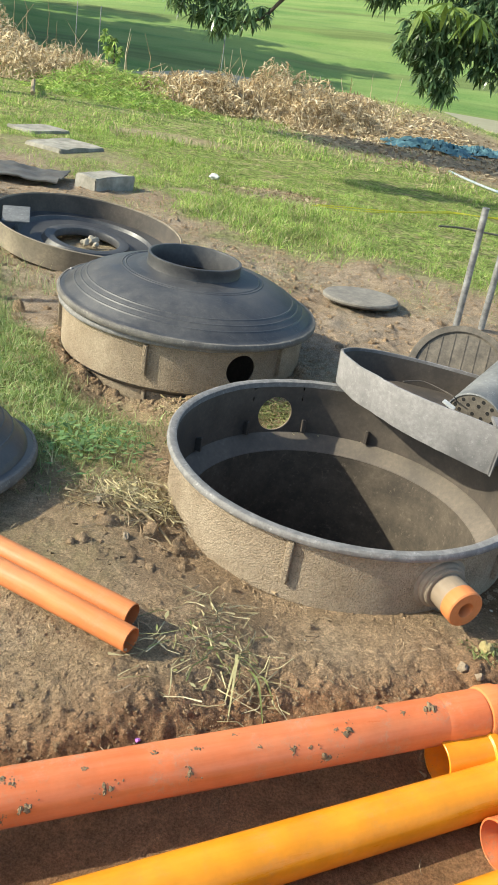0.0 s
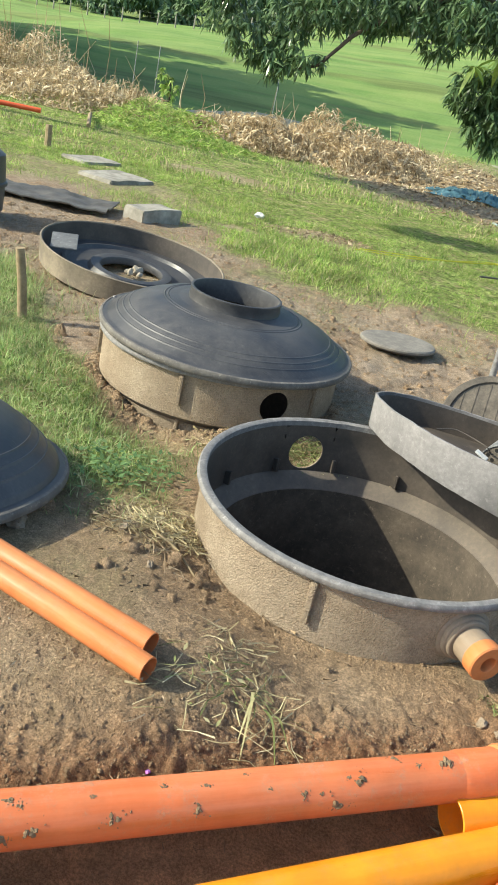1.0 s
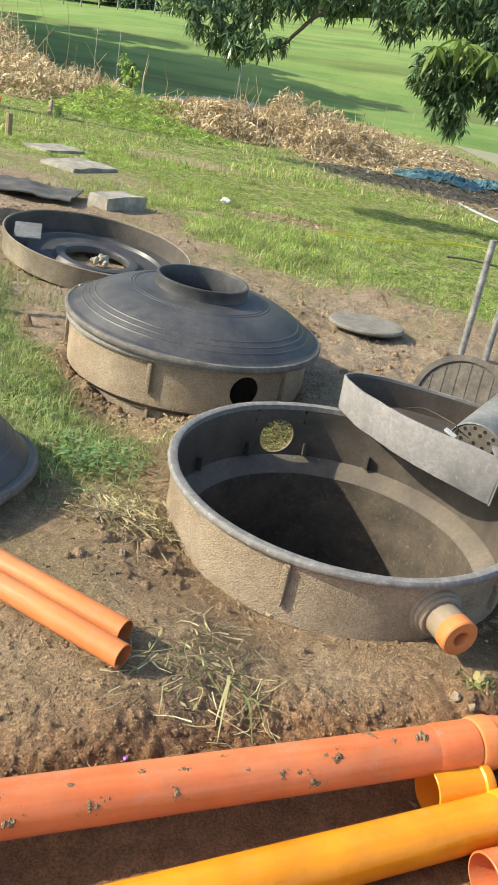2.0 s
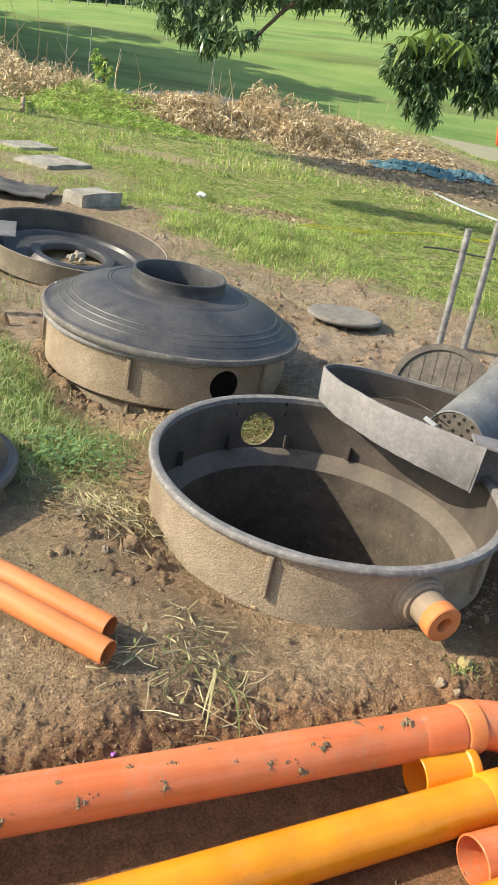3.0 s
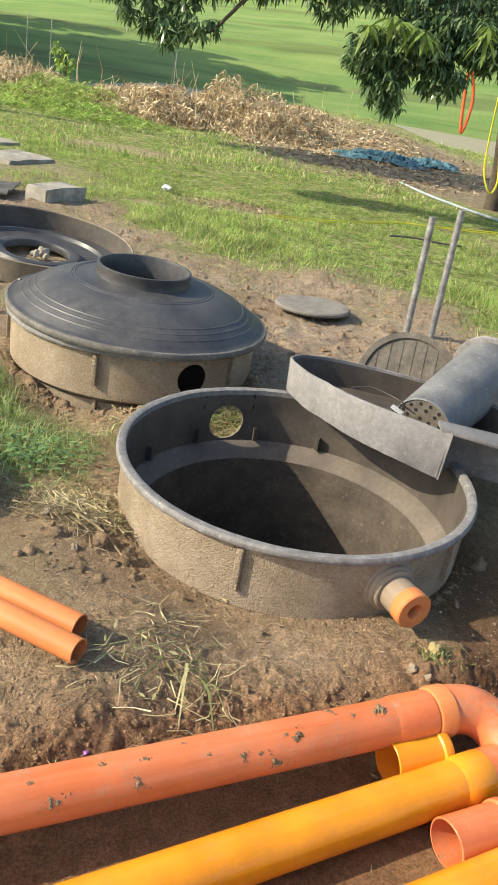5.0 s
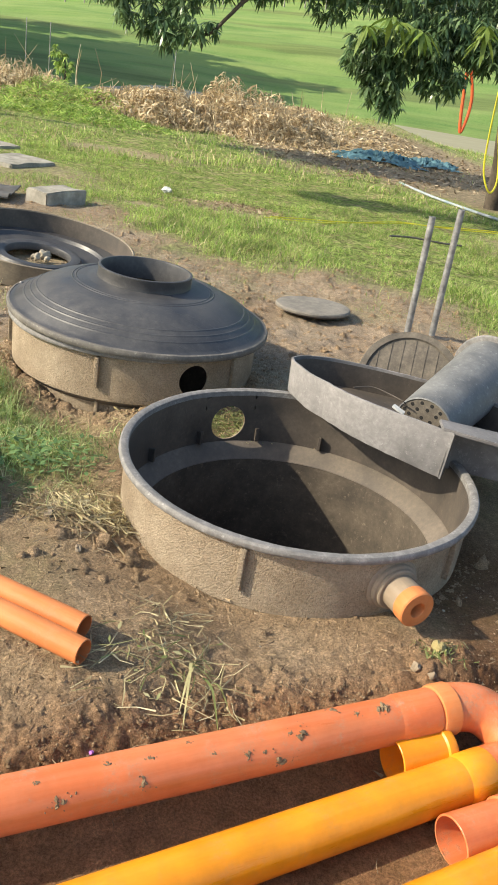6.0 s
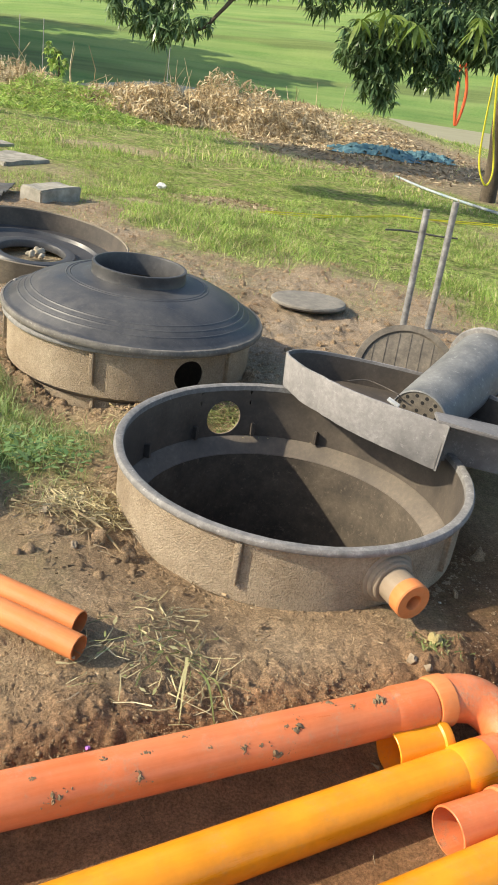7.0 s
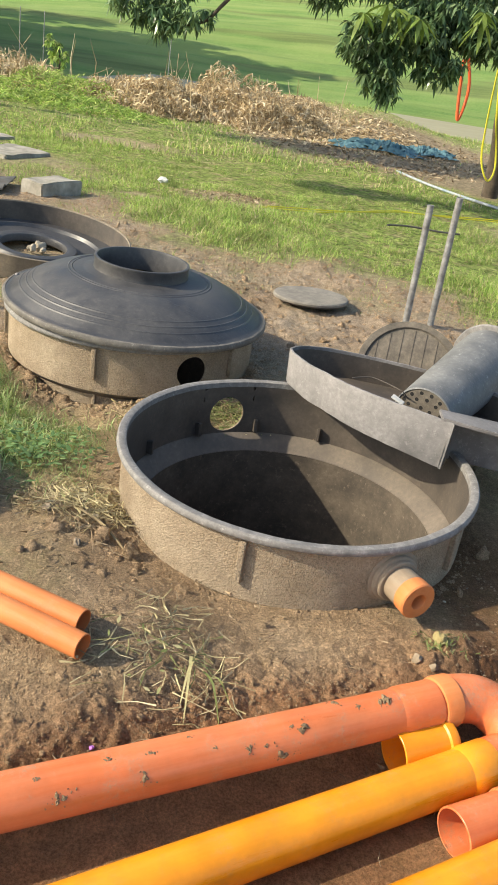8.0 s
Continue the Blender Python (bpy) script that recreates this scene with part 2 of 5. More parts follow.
M_DARKDULL = plain("dark_layer", (0.050, 0.048, 0.044), (0.13, 0.12, 0.105), 6, 0.6, 0, 0.004)
M_WHITE = plain("white_plastic", (0.42, 0.43, 0.42), (0.62, 0.62, 0.60), 15, 0.5, 0, 0.001)
M_BLUEPIPE = plain("pale_blue_hose", (0.20, 0.27, 0.32), (0.46, 0.48, 0.48), 5, 0.5, 0, 0.001)
M_PETAL = plain("purple_petal", (0.45, 0.16, 0.55), (0.60, 0.25, 0.66), 50, 0.6, 0, 0.001)
M_MUDSPOT = plain("dried_mud", (0.13, 0.088, 0.048), (0.25, 0.175, 0.10), 60, 0.95, 0, 0.003)


def water_material():
    k = Mat("muddy_water", 0.55, 0, 0.1)
    k.color(k.ramp(k.noise(0.6, 4), (0.3, (0.30, 0.275, 0.17)), (0.7, (0.36, 0.33, 0.21))))
    k.bump(k.noise(2.5, 4), 0.02, 0.4)
    return k.m


M_WATER = water_material()


# ---- building helpers ----
def mesh_of(bm, name, material, smooth=True):
    me = bpy.data.meshes.new(name)
    bmesh.ops.recalc_face_normals(bm, faces=bm.faces[:])
    bm.to_mesh(me)
    bm.free()
    me.materials.append(material)
    if smooth:
        me.shade_smooth()
        me.set_sharp_from_angle(angle=radians(38))
    return me


def part(name, bm, material, parent=None, label="", m=None, smooth=True):
    """One mesh object, under a thing or a part, with the pose m in its parent."""
    ob = new(name, mesh_of(bm, name, material, smooth))
    if parent:
        ob.parent = parent
    if m is not None:
        ob.matrix_basis = m
    if label:
        ob["label"] = label
    return ob


def thing(name, m, label, category, group="", kind=""):
    ob = new(name)
    ob.empty_display_size = 0.1
    ob.matrix_basis = m
    return tagged(ob, label, category, group, kind)


def lathe(profile, n=72, closed=True):
    """A profile of (r, z) turned about z; a closed profile gives a ring with a hole."""
    bm = bmesh.new()
    rings = []
    for r, z in profile:
        if r < 1e-6:
            rings.append([bm.verts.new((0, 0, z))])
        else:
            rings.append([bm.verts.new((r * math.cos(a), r * math.sin(a), z)) for a in np.linspace(0, 2 * math.pi, n, endpoint=False)])
    pairs = list(zip(rings, rings[1:])) + ([(rings[-1], rings[0])] if closed else [])
    for a, b in pairs:
        for i in range(n):
            j = (i + 1) % n
            if len(a) == 1 and len(b) == 1:
                continue
            if len(a) == 1:
                bm.faces.new((a[0], b[j], b[i]))
            elif len(b) == 1:
                bm.faces.new((a[i], a[j], b[0]))
            else:
                bm.faces.new((a[i], a[j], b[j], b[i]))
    return bm


def block(sx, sy, sz, bevel=0.004, bm=None, m=Matrix()):
    """A bevelled block standing on z = 0."""
    bm = bm or bmesh.new()
    made = bmesh.ops.create_cube(bm, size=1, matrix=m @ Matrix.Translation((0, 0, sz / 2)) @ Matrix.Diagonal((sx, sy, sz, 1)))
    if bevel:
        es = list({e for v in made["verts"] for e in v.link_edges})
        bmesh.ops.bevel(bm, geom=es, offset=bevel, segments=2, affect="EDGES")
    return bm


def along(p0, p1):
    """A pose at p0 whose z runs to p1."""
    d = Vector(p1) - Vector(p0)
    return Matrix.Translation(p0) @ d.to_track_quat("Z", "Y").to_matrix().to_4x4()


def pipe_bm(length, r, wall=0.004, n=40):
    b = 0.0012
    return lathe([(r - b, 0), (r, b), (r, length - b), (r - b, length), (r - wall, length), (r - wall, 0)], n)


def sweep(points, r, n=8, bm=None, taper=None):
    """A round strand along points."""
    bm = bm or bmesh.new()
    pts = [Vector(p) for p in points]
    prev = None
    up = Vector((0.13, 0.21, 0.97))
    for i, p in enumerate(pts):
        d = (pts[min(i + 1, len(pts) - 1)] - pts[max(i - 1, 0)]).normalized()
        s = d.cross(up)
        if s.length < 1e-3:
            s = d.cross(Vector((1, 0, 0)))
        s.normalize()
        u = s.cross(d)
        rr = r if taper is None else r + (taper - r) * i / (len(pts) - 1)
        ring = [bm.verts.new(p + rr * (math.cos(a) * s + math.sin(a) * u)) for a in np.linspace(0, 2 * math.pi, n, endpoint=False)]
        if prev:
            for k in range(n):
                bm.faces.new((prev[k], prev[(k + 1) % n], ring[(k + 1) % n], ring[k]))
        else:
            bm.faces.new(ring[::-1])
        prev = ring
    bm.faces.new(prev)
    return bm


def smooth_line(pts, per=8, closed=False):
    """Points of a soft curve through pts."""
    P = [Vector(p) for p in pts]
    n = len(P)
    out = []
    for i in range(n if closed else n - 1):
        if closed:
            a, b, c, d = P[(i - 1) % n], P[i], P[(i + 1) % n], P[(i + 2) % n]
        else:
            a, b, c, d = P[max(i - 1, 0)], P[i], P[i + 1], P[min(i + 2, n - 1)]
        for k in range(per):
            t = k / per
            out.append(0.5 * ((2 * b) + (c - a) * t + (2 * a - 5 * b + 4 * c - d) * t * t + (3 * b - a - 3 * c + d) * t ** 3))
    if not closed:
        out.append(P[-1])
    return out


def rock_bm(sx, sy, sz, seed, rough=0.35, sub=3):
    bm = bmesh.new()
    bmesh.ops.create_icosphere(bm, subdivisions=sub, radius=1)
    off = Vector((seed * 7.3, seed * 3.1, seed * 1.7))
    for v in bm.verts:
        d = 1 + rough * noise.noise(v.co * 1.3 + off) + 0.35 * rough * noise.noise(v.co * 3.4 + off)
        v.co = Vector((v.co.x * sx * d, v.co.y * sy * d, v.co.z * sz * d))
    return bm


def quads_object(name, quads, material, normal_up=False):
    """One mesh out of an array of strips: (count, 2 * k, 3) points, k rungs of two points each."""
    cnt, w, _ = quads.shape
    k = w // 2
    me = bpy.data.meshes.new(name)
    me.vertices.add(cnt * w)
    me.vertices.foreach_set("co", quads.reshape(-1).astype(np.float32))
    base = (np.arange(cnt) * w)[:, None, None]
    rung = (np.arange(k - 1) * 2)[None, :, None]
    f = (base + rung + np.array([0, 1, 3, 2])[None, None, :]).reshape(-1)
    nf = cnt * (k - 1)
    me.loops.add(nf * 4)
    me.polygons.add(nf)
    me.loops.foreach_set("vertex_index", f.astype(np.int32))
    me.polygons.foreach_set("loop_start", (np.arange(nf) * 4).astype(np.int32))
    me.update(calc_edges=True)
    me.materials.append(material)
    return new(name, me)


rng = np.random.default_rng(11)


def blades(px, py, pz, height, width, lean=0.5, spread=0.5):
    """Grass blades of three rungs at the given feet."""
    n = len(px)
    a = rng.uniform(0, 2 * math.pi, n)
    h = height * rng.uniform(1 - spread, 1 + spread, n)
    w = width * rng.uniform(0.6, 1.3, n)
    le = lean * rng.uniform(0.2, 1.4, n)
    b = rng.uniform(0, 2 * math.pi, n)
    out = np.zeros((n, 6, 3))
    for i, (f, wf) in enumerate(((0.0, 1.0), (0.55, 0.8), (1.0, 0.12))):
        cx = px + np.cos(a) * h * le * f * f
        cy = py + np.sin(a) * h * le * f * f
        cz = pz + h * f * (1 - 0.3 * le * f)
        for j, s in enumerate((-0.5, 0.5)):
            out[:, i * 2 + j, 0] = cx + s * w * wf * np.cos(b)
            out[:, i * 2 + j, 1] = cy + s * w * wf * np.sin(b)
            out[:, i * 2 + j, 2] = cz
    return out


# ---- the lie of the land ----
TANK = (0.168, 2.399)
DOME = (-0.642, 3.681)
RIM_Z = 0.21
TRENCH_P, TRENCH_D, TRENCH_N = np.array((-0.345, 1.052)), np.array((0.890, 0.4555)), np.array((0.4555, -0.890))


def smooth(a, b, x):
    t = np.clip((x - a) / (b - a), 0, 1)
    return t * t * (3 - 2 * t)


def bump_at(x, y, cx, cy, r, h):
    return h * np.exp(-((x - cx) ** 2 + (y - cy) ** 2) / (r * r))


def soft_noise(x, y, scale, seed):
    """Cheap lattice noise on arrays, about -1 to 1."""
    def hsh(i, j):
        v = np.sin(i * 127.1 + j * 311.7 + seed * 74.7) * 43758.5453
        return (v - np.floor(v)) * 2 - 1
    u, v = x * scale, y * scale
    i, j = np.floor(u), np.floor(v)
    fu, fv = u - i, v - j
    fu, fv = fu * fu * (3 - 2 * fu), fv * fv * (3 - 2 * fv)
    a = hsh(i, j) * (1 - fu) + hsh(i + 1, j) * fu
    b = hsh(i, j + 1) * (1 - fu) + hsh(i + 1, j + 1) * fu
    return a * (1 - fv) + b * fv


def river(x, y):
    """1 in the river bed beyond the bank, 0 elsewhere."""
    edge = 6.0 + np.where(y < 27, (y - 27) * -0.3, (27 - y) * 0.133)
    return smooth(-0.2, 0.5, x - edge) * smooth(16, 20, y) * (1 - smooth(54, 56, y))


def land(x, y):
    """Height of the ground without the fine crumbs."""
    z = 0.012 * soft_noise(x, y, 2.2, 1) + 0.03 * soft_noise(x, y, 0.5, 2) * smooth(3, 8, y)
    z = z + 0.10 * soft_noise(x, y, 0.16, 3) * smooth(10, 22, y)
    z = z - 0.010
    # mounds and hollows round the tanks
    z = z + bump_at(x, y, -0.75, 1.58, 0.36, 0.055) + bump_at(x, y, -0.52, 2.02, 0.17, 0.050) + bump_at(x, y, -1.5, 2.1, 0.5, 0.05)
    z = z + bump_at(x, y, -0.72, 2.98, 0.26, -0.085) + bump_at(x, y, -0.25, 3.0, 0.2, -0.03)
    z = z + bump_at(x, y, 0.62, 1.70, 0.12, 0.02) + bump_at(x, y, 0.4, 6.3, 0.5, 0.03)
    # firm ground under the thin pipes
    ax, ay = x + 0.30, y - 1.46
    al, ac = -0.9335 * ax + 0.3585 * ay, 0.3585 * ax + 0.9335 * ay
    bed = smooth(-0.32, 0.02, al) * (1 - smooth(0.10, 0.42, np.abs(ac - 0.05)))
    z = z * (1 - bed) + 0.056 * bed
    # pipe trench
    s = (x - TRENCH_P[0]) * TRENCH_N[0] + (y - TRENCH_P[1]) * TRENCH_N[1]
    a = (x - TRENCH_P[0]) * TRENCH_D[0] + (y - TRENCH_P[1]) * TRENCH_D[1]
    tr = smooth(-0.17, 0.035, s + 0.03 * soft_noise(x, y, 6, 8)) * (1 - smooth(0.75, 1.0, s)) * smooth(-0.75, -0.35, a) * (1 - smooth(1.3, 1.6, a))
    z = z - 0.104 * tr
    # unseen mound, added at the left to keep sun off the trench
    z = z + bump_at(x, y, -1.15, 0.35, 0.38, 0.06)
    # low earth bank beside the river
    z = z + 0.44 * np.exp(-((y - 25.0 + 0.25 * x) / 2.4) ** 2) * smooth(-3.2, -0.8, x) * (1 - smooth(1.8, 5.6, x)) * (1 + 0.25 * soft_noise(x, y, 0.8, 9))
    # river bed and the slopes beyond
    z = z - 0.9 * river(x, y)
    az = np.degrees(np.arctan2(x, np.maximum(y, 1)))
    k = np.clip(0.125 + 0.0026 * az, 0.04, 0.17)
    run = np.maximum(y - 56, 0)
    hill = k * run
    step = 0.7 * soft_noise(x * 0.35, y * 1.0 + 0.12 * x, 0.10, 5) + 0.35 * soft_noise(x * 0.3, y + 0.15 * x, 0.28, 6)
    z = z + hill + step * smooth(58, 75, y) + 1.6 * soft_noise(x, y, 0.02, 7) * smooth(70, 110, y)
    # left of the river the ground sinks a little towards the meadow
    z = z - 0.9 * smooth(24, 50, y) * (1 - smooth(56, 90, y))
    return z


def under_tree(x, y):
    """Bare littered earth from the foot of the brush to the bank, 0 to 1."""
    n = soft_noise(x, y, 0.9, 23) * 0.6 + soft_noise(x, y, 2.7, 24) * 0.4
    f = y - 15.6 + 1.55 * (x - 0.61) + 1.1 * n
    return smooth(-0.5, 0.9, f) * smooth(-1.9, -0.9, x + 0.3 * n) * (1 - smooth(23.0, 26.5, y + 0.6 * x + 1.5 * n)) * (1 - smooth(5.5, 7.5, x))


def turf(x, y):
    """How grassy the ground is, 0 to 1."""
    n = soft_noise(x, y, 1.3, 21) * 0.6 + soft_noise(x, y, 4.1, 22) * 0.4
    edge = 6.35 - 0.55 * np.clip(x, -2, 3) + 0.35 * np.sin(x * 2.3)
    g = smooth(-0.35, 0.45, y - edge + 0.5 * n)
    # patch by the tanks and the strip on its far side
    patch = np.exp(-(((x + 0.86) / 0.33) ** 2 + ((y - 2.62) / 0.36) ** 2) * 1.3)
    strip = smooth(-0.05, 0.25, -0.85 - 0.72 * (y - 2.9) - x + 0.12 * n) * smooth(2.2, 2.6, y) * (1 - smooth(4.6, 5.2, y))
    g = np.maximum(g, np.clip(patch * 1.6 + 0.4 * n - 0.25, 0, 1))
    g = np.maximum(g, np.clip(strip * 1.15 + 0.3 * n, 0, 1))
    # bare places: spoil on the left, trodden earth under the tree
    g = g * (1 - smooth(0.2, 0.9, np.exp(-(((x + 3.6) / 0.9) ** 2 + ((y - 7.0) / 1.5) ** 2)) * 1.5 + 0.3 * n))
    g = g * (1 - 0.93 * under_tree(x, y))
    g = g * (1 - 0.7 * smooth(0.40, 0.8, np.exp(-(((x + 2.4) / 1.5) ** 2 + ((y - 12.05 + 0.1 * x) / 0.55) ** 2)) + 0.45 * n))
    g = g * (1 - 0.8 * smooth(0.45, 0.8, np.exp(-(((x + 1.45) / 0.45) ** 2 + ((y - 8.15) / 0.22) ** 2)) + 0.3 * n))
    g = g * (1 - 0.75 * smooth(0.45, 0.8, np.exp(-(((x + 0.5) / 0.9) ** 2 + ((y - 8.6) / 0.5) ** 2)) + 0.3 * n))
    g = g * (1 - 0.5 * smooth(0.2, 0.7, soft_noise(x * 0.6, y, 0.55, 31)))
    return np.clip(g, 0, 1)


def spaced(lo, hi, step, far_lo, far_hi, grow=1.07, grow_lo=1.07):
    v = list(np.arange(lo, hi + 1e-6, step))
    s = step
    while v[-1] < far_hi:
        s *= grow
        v.append(v[-1] + s)
    s = step
    while v[0] > far_lo:
        s *= grow_lo
        v.insert(0, v[0] - s)
    return np.array(v)


def fine_land(x, y):
    near = 1 - smooth(5, 12, np.hypot(x, y))
    z = land(x, y)
    s = (x - TRENCH_P[0]) * TRENCH_N[0] + (y - TRENCH_P[1]) * TRENCH_N[1]
    bank = np.exp(-((s + 0.14) / 0.14) ** 2)
    u, v = 0.92 * x + 0.39 * y, 0.92 * y - 0.39 * x
    close = 1 - smooth(2.4, 3.4, y)
    lump = np.abs(soft_noise(u, v, 13, 44)) + 0.6 * np.abs(soft_noise(v, u, 27, 45)) + 0.4 * np.abs(soft_noise(u, v, 52, 46))
    crumb = np.clip(soft_noise(v, u, 44, 47) + 0.8 * soft_noise(u, v, 83, 50), 0.0, 1.2)
    bare = 1 - turf(x, y)
    near_t = near * (1 - 0.75 * smooth(-0.05, 0.03, s))
    z = z + near_t * (0.006 * soft_noise(x, y, 6, 41) + close * ((0.0030 + 0.010 * bank) * (lump - 0.6) + (0.0022 + 0.005 * bank) * crumb))
    clod = np.abs(soft_noise(u, v, 4.3, 61)) + 0.8 * np.abs(soft_noise(v, u, 8.7, 62)) + 0.6 * np.abs(soft_noise(u, v, 15.0, 63))
    z = z + near * (1 - close) * bare * 0.022 * (clod - 0.75)
    for c in (TANK, DOME):
        d = np.hypot(x - c[0], y - c[1])
        z = np.where(d < 0.585, z - 0.90 * (1 - smooth(0.542, 0.572, d)), z)
    return z


def build_ground():
    xs = spaced(-0.95, 0.90, 0.0060, -500, 500, 1.035, 1.03)
    ys = spaced(0.95, 2.3, 0.0060, -120, 700, 1.015, 1.12)
    X, Y = np.meshgrid(xs, ys)
    Z = fine_land(X, Y)
    nx, ny = len(xs), len(ys)
    co = np.stack([X, Y, Z], -1).reshape(-1, 3)
    me = bpy.data.meshes.new("ground")
    me.vertices.add(len(co))
    me.vertices.foreach_set("co", co.reshape(-1).astype(np.float32))
    i, j = np.meshgrid(np.arange(nx - 1), np.arange(ny - 1))
    a = (j * nx + i).reshape(-1)
    f = np.stack([a, a + 1, a + nx + 1, a + nx], 1).reshape(-1)
    me.loops.add(len(f))
    me.polygons.add(len(f) // 4)
    me.loops.foreach_set("vertex_index", f.astype(np.int32))
    me.polygons.foreach_set("loop_start", np.arange(0, len(f), 4).astype(np.int32))
    me.update(calc_edges=True)
    x, y = co[:, 0], co[:, 1]
    far = smooth(24, 34, y)
    t = np.maximum(turf(x, y), far) * (1 - river(x, y))
    s = (x - TRENCH_P[0]) * TRENCH_N[0] + (y - TRENCH_P[1]) * TRENCH_N[1]
    # mask of the darker soil, growing towards +x beside the tank
    dark_soil = smooth(0.50, 0.72, x + 0.10 * soft_noise(x, y, 5, 48) + 0.25 * (y - 1.8)) * (1 - smooth(2.2, 2.7, y)) * smooth(0.9, 1.3, y) * (1 - smooth(1.5, 2.2, x))
    dry = smooth(2.7, 3.8, y) * (1 - under_tree(x, y))
    # mask of the trench tint: dug soil plus painted red bounce light
    trench_tint = smooth(-0.32, -0.04, s + 0.06 * soft_noise(x, y, 5, 46)) * (1 - smooth(1, 1.5, s)) * smooth(0.3, 0.6, y)
    for name, v in (("turf", t), ("meadow", far), ("trench_tint", trench_tint), ("dry", dry), ("dark_soil", dark_soil), ("litter", under_tree(x, y))):
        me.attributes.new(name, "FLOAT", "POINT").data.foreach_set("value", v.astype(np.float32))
    me.materials.append(M_GROUND)
    me.shade_smooth()
    return tagged(new("ground", me), "bare brown soil, rough turf and far green meadow", "ground", kind="structure")


build_ground()
bm = bmesh.new()
bmesh.ops.create_grid(bm, x_segments=1, y_segments=1, size=1, matrix=Matrix.Translation((30, 36, -0.42)) @ Matrix.Diagonal((40, 20.5, 1, 1)))
tagged(part("water", bm, M_WATER, smooth=False), "still muddy river water below the grassy bank", "water", kind="structure")


def ground_z(x, y):
    return float(fine_land(np.array([float(x)]), np.array([float(y)]))[0])


# ---- the tanks ----
def drum_wall(r_out, r_in, z0, z1, holes, n=96, rings=6):
    """A round wall with thickness and round holes (angle, z, radius) cut through it."""
    bm = bmesh.new()

    def put(a, z):
        return [bm.verts.new((r * math.cos(a), r * math.sin(a), z)) for r in (r_out, r_in)]

    def quad(p, q, s, t):
        bm.faces.new((p[0], q[0], s[0], t[0]))
        bm.faces.new((t[1], s[1], q[1], p[1]))

    hs = sorted((a % (2 * math.pi), z, r) for a, z, r in holes)
    edges = []
    for a, z, r in hs:
        w = (r * 1.5) / r_out
        edges.append((a - w, a + w))
        # the patch round one hole: rings from the circle out to the rectangle
        N = 48
        prev = None
        for k in range(rings):
            f = k / (rings - 1)
            ring = []
            for i in range(N):
                t = 2 * math.pi * i / N
                c, s = math.cos(t), math.sin(t)
                m = max(abs(c), abs(s))
                qx, qz = c / m * w, s / m
                zz = z + (qz * (z1 - z) if qz > 0 else qz * (z - z0))
                ring.append(put(a + (1 - f) * c * r / r_out + f * qx, (1 - f) * (z + s * r) + f * zz))
            if prev:
                for i in range(N):
                    quad(prev[i], prev[(i + 1) % N], ring[(i + 1) % N], ring[i])
            else:
                for i in range(N):
                    p, q = ring[i], ring[(i + 1) % N]
                    bm.faces.new((p[0], p[1], q[1], q[0]))
            prev = ring
    cuts = [(e0[1], e1[0] + (2 * math.pi if i == len(edges) - 1 else 0)) for i, (e0, e1) in enumerate(zip(edges, edges[1:] + edges[:1]))]
    for a0, a1 in cuts:
        k = max(2, int(n * (a1 - a0) / (2 * math.pi)))
        cols = [[put(a, z) for z in np.linspace(z0, z1, 5)] for a in np.linspace(a0, a1, k + 1)]
        for p, q in zip(cols, cols[1:]):
            for i in range(4):
                quad(p[i], q[i], q[i + 1], p[i + 1])
    bmesh.ops.remove_doubles(bm, verts=bm.verts[:], dist=0.0004)
    return bm


def fin(parent, name, ang, r, z0, z1, deep, thick, material, lean=0.0):
    """An upright fin standing out from (or into) the wall at an angle."""
    bm = bmesh.new()
    w, t = deep, thick / 2
    vs = [bm.verts.new(c) for c in ((0, -t, z0), (w, -t, z0), (w, -t, z1 - 0.3 * w), (0, -t, z1), (0, t, z0), (w, t, z0), (w, t, z1 - 0.3 * w), (0, t, z1))]
    for f in ((0, 1, 2, 3), (7, 6, 5, 4), (0, 4, 5, 1), (1, 5, 6, 2), (2, 6, 7, 3), (3, 7, 4, 0)):
        bm.faces.new([vs[i] for i in f])
    bmesh.ops.bevel(bm, geom=bm.edges[:], offset=min(t, abs(w)) * 0.3, segments=1, affect="EDGES")
    return part(name, bm, material, parent, m=pose(0, 0, 0, 0, 0, ang) @ Matrix.Translation((r, 0, 0)))


